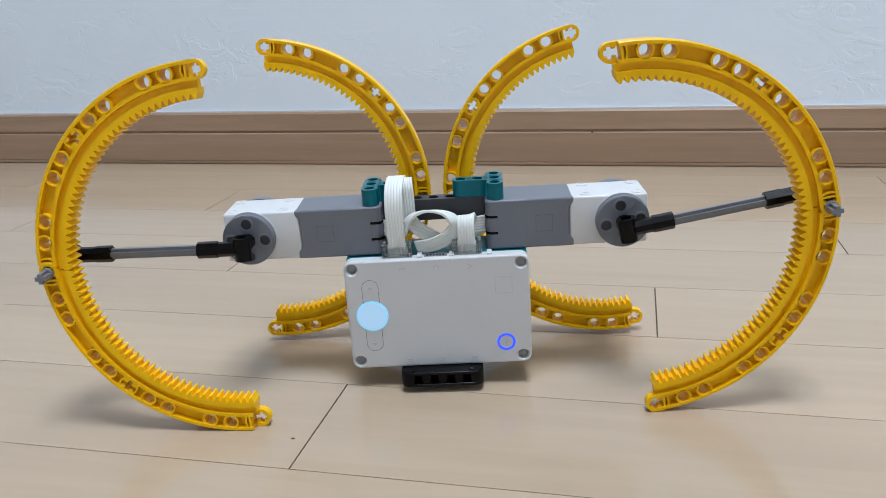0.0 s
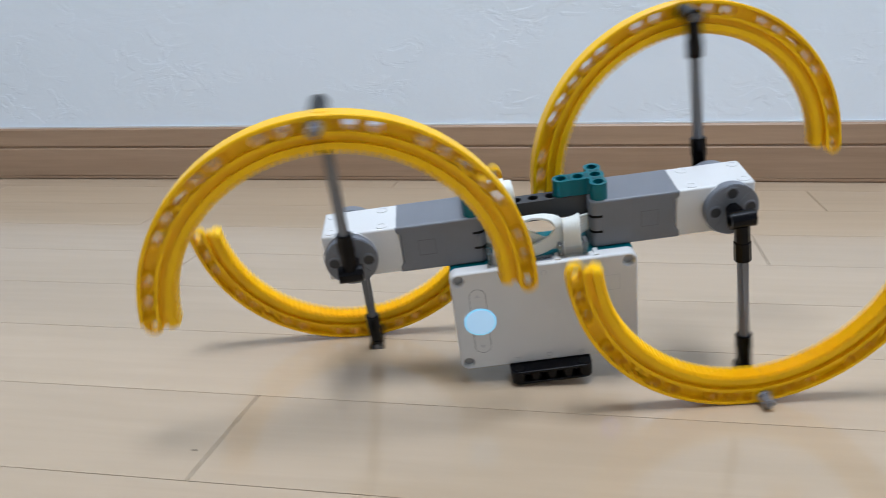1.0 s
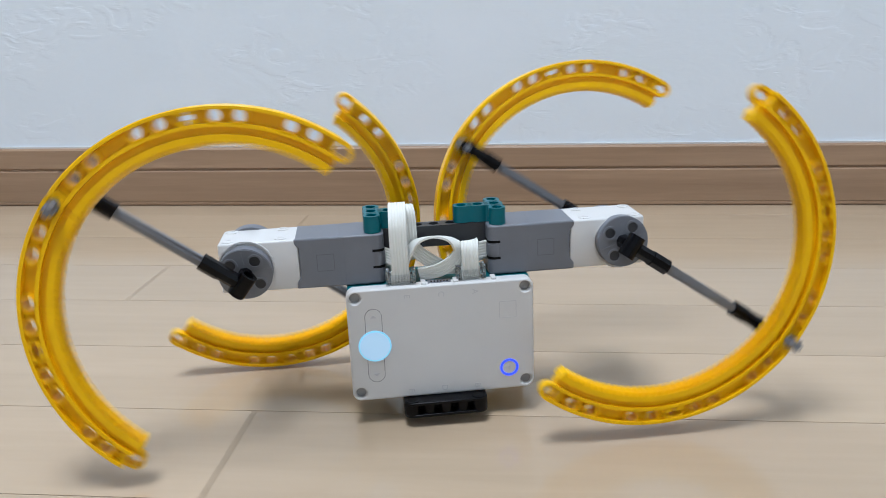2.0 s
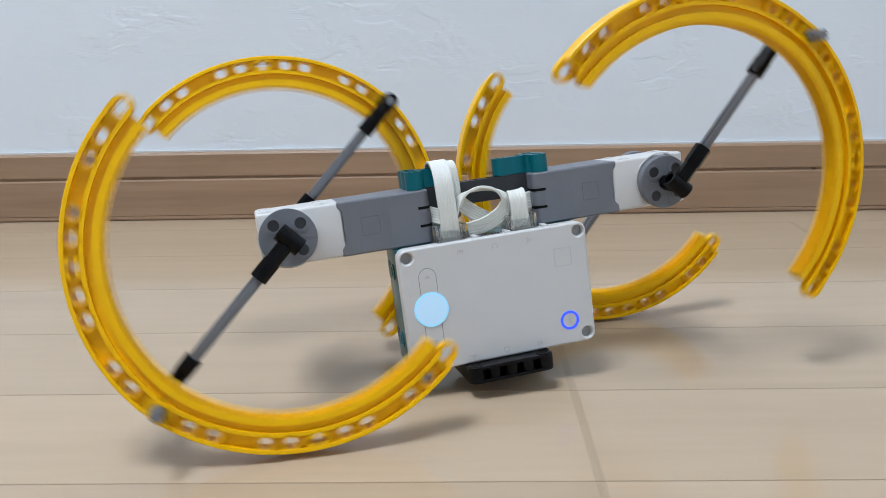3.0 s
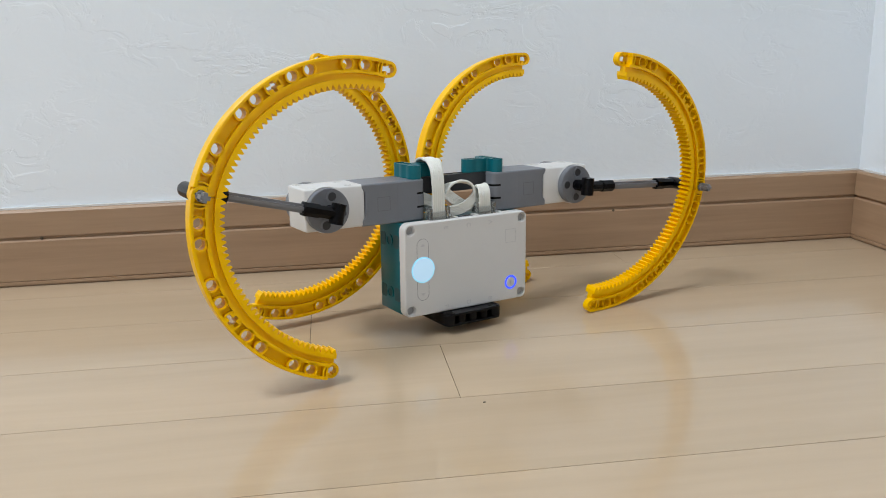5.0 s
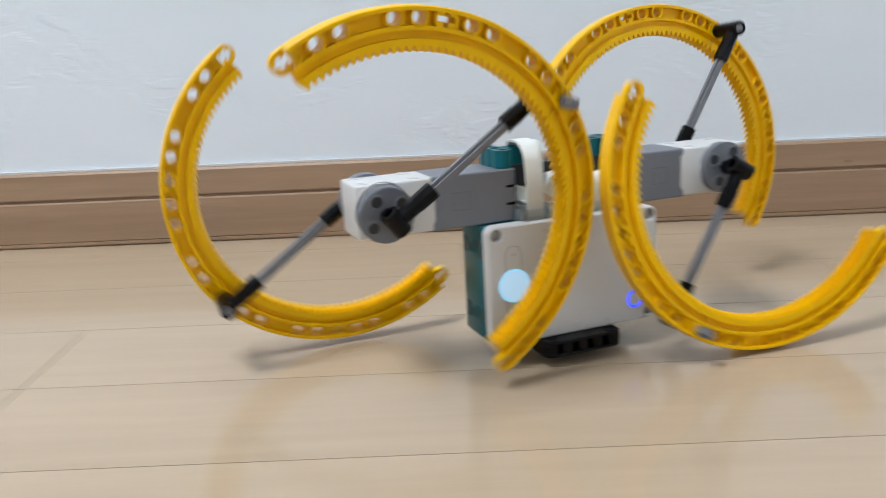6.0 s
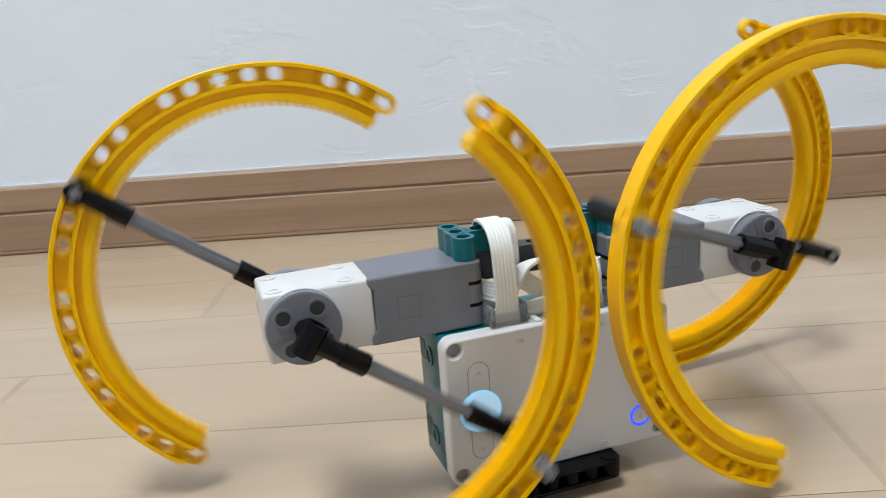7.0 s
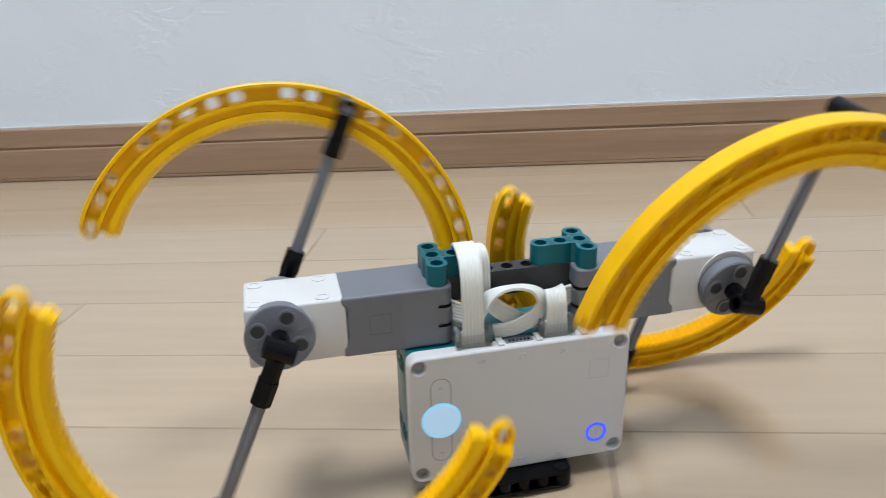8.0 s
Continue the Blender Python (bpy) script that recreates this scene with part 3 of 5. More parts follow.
def brain(robot):
    """Control unit: white front cover on a teal body."""
    zc, f = -39.9, -21.1
    corners = [(sx * 40, zc + sz * 24) for sx in (-1, 1) for sz in (-1, 1)]
    bm = bmesh.new()

    def loop(pts, y):
        return [bm.verts.new((u / 1e3, y / 1e3, w / 1e3)) for u, w in pts]

    def skin(loops):
        for p, q in zip(loops, loops[1:]):
            for k in range(len(p)):
                bm.faces.new((p[k], q[k], q[(k + 1) % len(p)], p[(k + 1) % len(p)]))

    rims = [[loop(round_rect(-44 + i, 44 - i, zc - 28 + i, zc + 28 - i, 4.2 - i, 8), f + d) for i, d in ((1.1, 0), (0.6, 0.15), (0.2, 0.5), (0, 1.1), (0, 6.2))]]
    for cu, cw in corners:                             # countersunk corner holes
        rims.append([loop(circle(cu, cw, r, 28), f + d) for r, d in ((3.35, 0), (3.1, 0.12), (2.75, 0.6), (2.5, 1.3), (2.5, 6.0))])
    for loops in rims:
        skin(loops)
    edges = [bm.edges.get((l[0][k], l[0][k - 1])) for l in rims for k in range(len(l[0]))]
    bmesh.ops.triangle_fill(bm, edges=edges, use_beauty=True)
    cover = smooth(part("front_cover", bm, WHITE, robot, "white plastic control unit cover"), 12)
    for cu, cw in corners:
        bm = bmesh.new()
        # hole floor coloured darker than the cover to shade it
        prism(bm, circle(cu, cw, 2.5, 20), f + 2.6, f + 3.6)
        part("corner_hole", bm, HOLE_SHADE, cover)
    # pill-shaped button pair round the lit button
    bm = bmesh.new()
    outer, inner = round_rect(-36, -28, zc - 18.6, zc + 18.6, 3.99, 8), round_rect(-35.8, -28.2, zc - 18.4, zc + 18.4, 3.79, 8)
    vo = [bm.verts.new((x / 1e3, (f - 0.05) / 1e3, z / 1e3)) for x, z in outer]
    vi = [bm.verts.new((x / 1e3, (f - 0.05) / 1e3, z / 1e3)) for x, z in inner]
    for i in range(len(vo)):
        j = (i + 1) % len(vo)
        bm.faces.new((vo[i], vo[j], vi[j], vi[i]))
    # flat ring colours in the seam's shade, no gap is cut
    part("button_outline", bm, SEAM_SHADE, cover)
    for s in (-1, 1):
        bm = bmesh.new()
        tip = zc + s * 15.6
        prism(bm, [(-33.6, tip - s * 1.6), (-30.4, tip - s * 1.6), (-32, tip)], f - 0.22, f + 0.1)
        part("arrow_mark", bm, LINE, cover)
    bm = bmesh.new()
    prism(bm, circle(-32, zc, 7.0, 36), f - 0.5, f + 0.5)
    part("round_button", bm, BUTTON_GLOW, cover, "round button glowing pale cyan")
    bm = bmesh.new()
    tube(bm, -32, zc, 7.0, 7.7, f - 0.35, f + 0.4, "y", 40)
    part("button_rim", bm, BUTTON_RIM, cover)
    bm = bmesh.new()
    tube(bm, 31.8, zc - 16.7, 3.35, 4.45, f - 0.15, f + 0.3, "y", 36)
    part("ring_light", bm, RING_GLOW, cover, "glowing blue ring light")
    bm = bmesh.new()                                   # wireless mark in the ring
    for a, b in (((-0.9, 0.9), (0.9, -0.9)), ((-0.9, -0.9), (0.9, 0.9)), ((0, 1.8), (0, -1.8))):
        dx, dz = b[0] - a[0], b[1] - a[1]
        ln = math.hypot(dx, dz)
        nx, nz = -dz / ln * 0.14, dx / ln * 0.14
        prism(bm, [(31.8 + a[0] + nx, zc - 16.7 + a[1] + nz), (31.8 + b[0] + nx, zc - 16.7 + b[1] + nz), (31.8 + b[0] - nx, zc - 16.7 + b[1] - nz), (31.8 + a[0] - nx, zc - 16.7 + a[1] - nz)], f - 0.12, f + 0.1)
    part("ring_mark", bm, LINE, cover)
    bm = bmesh.new()
    for x0, x1, z0, z1 in ((27.4, 35.6, 17.2, 17.45), (27.4, 35.6, 9.0, 9.25), (27.4, 27.65, 9.1, 17.3), (35.35, 35.6, 9.1, 17.3)):
        box(bm, x0, x1, f - 0.08, f + 0.1, zc + z0, zc + z1)
    part("square_mark", bm, LINE, cover)
    for k, ch in enumerate("ECA"):
        letter(ch, -16 + 16 * k, zc + 23.5, f, cover)
    for k, ch in enumerate("FDB"):
        letter(ch, -16 + 16 * k, zc - 24.5, f, cover)
    # teal body with pin-hole strips on its ends
    bm = bmesh.new()
    box(bm, -43.3, 43.3, f + 6.0, f + 32, zc - 27.4, zc + 27.4, 1.0)
    body = smooth(part("body_shell", bm, TEAL, robot, "teal plastic control unit body"))
    for s in (-1, 1):
        for z in (zc + 16, zc - 16):
            # shallow raised patches coloured as if shaded recesses
            bm = bmesh.new()
            for k in range(3):
                prism(bm, round_rect(f + 8 + 8 * k, f + 14.5 + 8 * k, z - 4 * (1 if k != 1 else 0.8), z + 4 * (1 if k != 1 else 0.8), 1.6, 4), s * 43.25, s * 43.5, "x")
            part("side_recess", bm, TEAL_SHADE, body)
            bm = bmesh.new()
            tube(bm, f + 19, z, 2.5, 3.7, s * 43.2, s * 43.9, "x", 16)
            part("side_hole", bm, TEAL, body)
    bm = bmesh.new()
    box(bm, -5.5, 5.5, f + 3.0, f + 7.5, zc + 27.5, zc + 28.2, 0.2)
    port = part("data_port", bm, GREY, robot, "small metal data port")
    bm = bmesh.new()
    for k in range(6):
        box(bm, -4.2 + 1.5 * k, -3.4 + 1.5 * k, f + 3.8, f + 5.0, zc + 28.1, zc + 28.5)
    part("contact", bm, BLACK, port)
    bm = bmesh.new()                                   # raised lugs beside the port
    for x in (-7.6, 7.6, 25.5):
        box(bm, x - 1.2, x + 1.2, f + 1.6, f + 7.5, zc + 27.6, zc + 28.9, 0.3)
    part("socket_lug", bm, WHITE, cover)


def letter(ch, x, z, f, cover):
    cu = bpy.data.curves.new("letter", "FONT")
    cu.body, cu.size, cu.extrude, cu.align_x, cu.align_y = ch, 0.0040, 0.0001, "CENTER", "CENTER"
    ob = new("port_letter", cu)
    me = bpy.data.meshes.new_from_object(ob)
    bpy.data.objects.remove(ob)
    part_mesh("port_letter", me, LINE, cover, "", pose(x / 1e3, (f - 0.06) / 1e3, z / 1e3, 90, 90, 0))


def foot_frame(robot):
    """Black open frame under the control unit."""
    z0, z1 = -75.6, -68.0
    y0, y1 = -28.5, 5.5
    bm = bmesh.new()
    prism(bm, round_rect(-20, 20, y0, y1, 4.0, 8), z1 - 1.5, z1, "z")
    prism(bm, round_rect(-20, 20, y0, y1, 4.0, 8), z0, z0 + 1.4, "z")
    for k in (-1, 1):
        prism(bm, round_rect(*sorted((k * 12.6, k * 20)), y0 + 0.05, y1 - 0.05, 3.6, 8), z0 + 1.0, z1 - 1.0, "z")
    base = part("foot_frame", bm, BLACK, robot, "black plastic frame under the control unit")
    bev = base.modifiers.new("edge", "BEVEL")
    bev.width, bev.segments, bev.limit_method = 0.0004, 2, "ANGLE"
    smooth(base)
    bm = bmesh.new()
    box(bm, -13, 13, y0 + 5.5, y1 - 5.5, z0 + 1.2, z1 - 1.2)
    # dull black deepens the shade in the foot's front windows
    part("foot_core", bm, SHADE_BLACK, base)
    for k in (-1, 0, 1):
        bm = bmesh.new()
        prism(bm, circle(k * 8, y0 + 3.9, 3.3, 24), z0 + 1.2, z1 - 1.2, "z")
        smooth(part("foot_post", bm, BLACK, base))
    for k in (-1, 1):
        bm = bmesh.new()
        tube(bm, k * 16, y0 + 4, 2.5, 3.3, z1 - 0.5, z1 + 0.25, "z", 20)
        part("foot_eye", bm, BLACK, base)
        # flat black disc paints the dark of an uncut hole
        bm = bmesh.new()
        prism(bm, circle(k * 16, y0 + 4, 2.5, 18), z1 - 0.4, z1 + 0.04, "z")
        part("foot_hole", bm, SHADE_BLACK, base)


def ribbon(name, robot, pts, width, label=""):
    """Flat six-core cable along a smooth path; each point: place and the way across its width."""
    P = [Vector(p[0]) for p in pts]
    A = [Vector(p[1]).normalized() for p in pts]
    path = []
    for i in range(len(P) - 1):
        p0, p1, p2, p3 = P[max(i - 1, 0)], P[i], P[i + 1], P[min(i + 2, len(P) - 1)]
        for k in range(8):
            t = k / 8
            q = 0.5 * ((2 * p1) + (p2 - p0) * t + (2 * p0 - 5 * p1 + 4 * p2 - p3) * t * t + (3 * p1 - p0 - 3 * p2 + p3) * t ** 3)
            path.append((q, A[i].lerp(A[i + 1], t).normalized()))
    path.append((P[-1], A[-1]))
    cores, th = 6, 0.65
    sec = []
    for k in range(cores):
        c = (k - (cores - 1) / 2) * width / cores
        h = width / cores / 2
        sec += [(c - h, th * 0.72), (c - h * 0.5, th), (c + h * 0.5, th)]
    sec.append((width / 2, th * 0.72))
    sec = sec + [(u, -v) for u, v in reversed(sec)]
    bm = bmesh.new()
    last = None
    for i, (q, a) in enumerate(path):
        d = (path[min(i + 1, len(path) - 1)][0] - path[max(i - 1, 0)][0]).normalized()
        a = (a - d * a.dot(d)).normalized()
        n = d.cross(a)
        ring = [bm.verts.new((q + a * u + n * v) / 1e3) for u, v in sec]
        if last:
            for k in range(len(sec)):
                bm.faces.new((last[k], ring[k], ring[(k + 1) % len(sec)], last[(k + 1) % len(sec)]))
        else:
            bm.faces.new(ring)
        last = ring
    bm.faces.new(last[::-1])
    return smooth(part(name, bm, CABLE, robot, label), 50)


def cables(robot):
    for x in (-18.0, 15.0):
        bm = bmesh.new()
        for s in (-1, 1):
            box(bm, *sorted((x + s * 5.2, x + s * 7.0)), -18.5, -12.5, -13.2, -4.6, 0.4)
        box(bm, x - 5.2, x + 5.2, -18.2, -13.0, -13.2, -7.0, 0.5)
        box(bm, x - 6.0, x + 6.0, -17.6, -13.6, -12.9, -10.2, 0.4)
        plug = part("cable_plug", bm, CLEAR, robot, "clear plastic cable plug")
        bm = bmesh.new()
        box(bm, x - 4.4, x + 4.4, -16.6, -15.2, -13.0, -5.5, 0.2)
        part("plug_core", bm, CABLE, plug)
    X = (1, 0, 0)
    # tall loop: up from the left plug, over the beam and down behind it
    ribbon("ribbon_cable", robot, [
        ((-18, -16, -11), X), ((-18, -16.6, 0), X), ((-18.2, -16.2, 9), X), ((-18.1, -14.6, 16.4), X), ((-17.8, -10.2, 21.2), X), ((-17.4, -3, 22.9), X),
        ((-17, 4, 21.6), X), ((-16.8, 7.2, 16), X), ((-16.8, 7.6, 8), X)],
        8.2, "white flat ribbon cable in a tall loop")
    # its second layer, down in front of the beam and out to the left motor
    ribbon("ribbon_cable", robot, [
        ((-13.8, 2.5, 21.2), X), ((-13.6, -3.2, 21.9), X), ((-13.1, -6.3, 18.8), X), ((-12.8, -7.0, 12), X), ((-12.8, -7.2, 5), (1, 0.1, 0.05)), ((-14, -7.5, -2), (0.8, 0.2, 0.5)),
        ((-19, -6, -5), (0.2, 0.1, 1)), ((-28, -4, -2), (0, 0, 1))],
        8.0, "white flat ribbon cable")
    # knot in the middle: a ring that ends in a band slanting down to the left, over a second slanting band
    ribbon("cable_knot", robot, [
        ((-27, -7, 1.5), (0, 0.2, 1)), ((-20, -9, -1.5), (0.1, 0.3, 1)), ((-14.2, -11, -3.2), (0.4, 0.9, 0.4)), ((-13.2, -12.5, 2.5), (-0.35, 1, 0.15)), ((-9.0, -13.0, 7.2), (-0.3, 1, -0.2)),
        ((-2.0, -13.2, 8.9), (0, 1, -0.3)), ((5.5, -13.0, 7.2), (0.3, 1, -0.15)), ((10.0, -13.0, 2.4), (0.75, 0.65, 0.1)), ((8.0, -14.2, -2.4), (0.75, 0.2, -0.62)), ((3.0, -14.8, -5.6), (0.52, 0.15, -0.84)),
        ((-2.5, -14.6, -7.6), (0.3, 0.2, -0.93)), ((-9, -13.0, -8.6), (0.1, 0.3, -0.95))],
        7.0, "white flat ribbon cable tied in a knot")
    ribbon("crossing_cable", robot, [
        ((-11.5, -11.2, 4.5), (0.7, 0.2, 0.7)), ((-7.5, -12.0, 0.5), (0.6, 0.15, 0.78)), ((-2.5, -12.6, -3.2), (0.55, 0.1, 0.83)), ((3, -12.2, -6.2), (0.4, 0.2, 0.9)), ((10, -9.5, -7.0), (0, 0.3, 1)), ((19, -6.5, -3.5), (0, 0.2, 1)), ((27, -5, -1), (0, 0, 1))],
        6.6, "white flat ribbon cable crossing under the knot")
    ribbon("right_cable", robot, [
        ((15, -16, -11), X), ((15, -16.4, -4), X), ((15, -15.8, 2.2), X), ((15.3, -13.0, 5.3), X), ((16, -9.5, 4), (1, 0.2, 0.2)), ((19, -7.5, -0.5), (0.5, 0.2, 0.8)), ((27, -6, 0), (0, 0, 1))],
        8.0, "white flat ribbon cable")


def walking_robot():
    robot = thing("walking_robot", "toy walking robot with four yellow curved legs and white control unit", "toy robot")
    brain(robot)
    foot_frame(robot)
    for s in (-1, 1):
        motor(robot, s)
        t_beam(robot, s)
    cross_beam(robot)
    cables(robot)
    rack, disc, socket, legs = rack_mesh(), rotor_mesh(), hole_mesh(), leg_meshes()
    for me in (rack, disc):
        for p in me.polygons:
            p.use_smooth = True
        me.set_sharp_from_angle(angle=radians(32))
    left = rotor(robot, legs, rack, disc, socket, -ROTOR_X)
    right = rotor(robot, legs, rack, disc, socket, ROTOR_X)
    return robot, left, right


# ---------------------------------------------------------------- floor planks, last
ROW0, PLANK = -0.4104, 0.0751
# joints across the rows, counted from the row line at ROW0 towards the wall
JOINTS = {-2: (-0.0533, 0.4321, 1.1270), -1: (0.3654, 0.8838, 1.5680), 0: (-0.6076, 0.0993, 0.8838, 1.7150), 1: (-0.1960, 0.4951, 0.8838, 1.6660),
          2: (-0.4410, 0.2284, 0.8838, 1.3996), 3: (-0.2940, 0.5685, 1.3247), 4: (-0.5390, 0.3020, 1.0976), 5: (-0.0980, 0.8330, 1.5680)}


def floor():
    ground = tagged(new("floor"), "pale beige wooden plank floor, glossy varnish", "floor", kind="structure")
    bm = bmesh.new()
    box(bm, X0 * 1e3, X1 * 1e3, YB * 1e3, 20, -30, -0.9)
    part("bed", bm, SUBFLOOR, ground)
    rnd = random.Random(4)
    shapes = {}
    k0, k1 = int((YB - ROW0) / PLANK) - 1, 6
    for k in range(k0, k1):
        y0, y1 = ROW0 + k * PLANK, ROW0 + (k + 1) * PLANK
        y0, y1 = max(y0, YB), min(y1, 0.005)
        if y1 - y0 < 0.004:
            continue
        cuts = JOINTS.get(k)
        if cuts is None:
            s = rnd.uniform(-1.4, -0.5)
            cuts = [s + 0.91 * i for i in range(5)]
        ends = [X0, *[c for c in cuts if X0 + 0.1 < c < X1 - 0.1], X1]
        for a, b in zip(ends, ends[1:]):
            e, g, c, w, h = 0.00012 if b > 1.3 else 0.00036, 0.00021, 0.00005, (b - a) / 2, (y1 - y0) / 2
            key = (round(w, 4), round(h, 4), e)
            if key not in shapes:
                bm = bmesh.new()
                low = [bm.verts.new((sx * (w - e), sy * (h - g), -0.012)) for sx, sy in ((-1, -1), (1, -1), (1, 1), (-1, 1))]
                mid = [bm.verts.new((sx * (w - e), sy * (h - g), -0.0002)) for sx, sy in ((-1, -1), (1, -1), (1, 1), (-1, 1))]
                top = [bm.verts.new((sx * (w - e - c), sy * (h - g - c), 0.0)) for sx, sy in ((-1, -1), (1, -1), (1, 1), (-1, 1))]
                bm.faces.new(top)
                for p, q in ((low, mid), (mid, top)):
                    for i in range(4):
                        bm.faces.new((p[i], p[(i + 1) % 4], q[(i + 1) % 4], q[i]))
                me = bpy.data.meshes.new("plank")
                bm.to_mesh(me)
                bm.free()
                shapes[key] = me
            part_mesh("plank", shapes[key], FLOOR_WOOD, ground, "", pose((a + b) / 2, (y0 + y1) / 2, 0))


def specks():
    for x, y, s in ((-0.0608, -0.5380, 1.1), (1.4101, -0.2681, 0.9)):
        bm = bmesh.new()
        prism(bm, [(0.8 * s * math.cos(a * 1.05) * (1 + 0.3 * math.sin(3 * a)), 0.5 * s * math.sin(a * 1.05)) for a in range(6)], 0.0, 0.35, "z")
        tagged(part("crumb", bm, SUBFLOOR, None, "", pose(x, y, 0)), "tiny dark crumb lying on the floor", "crumb")


room()
ceiling_lamp()
robot, left_rotor, right_rotor = walking_robot()
specks()
floor()

def spun(x, turn, rock, yaw):
    """A rotor's pose on the robot: its turn, and the rocking of its loaded axle."""
    return pose(x, 0, 0, rock, 0, yaw) @ pose(0, 0, 0, 0, -turn, 0)


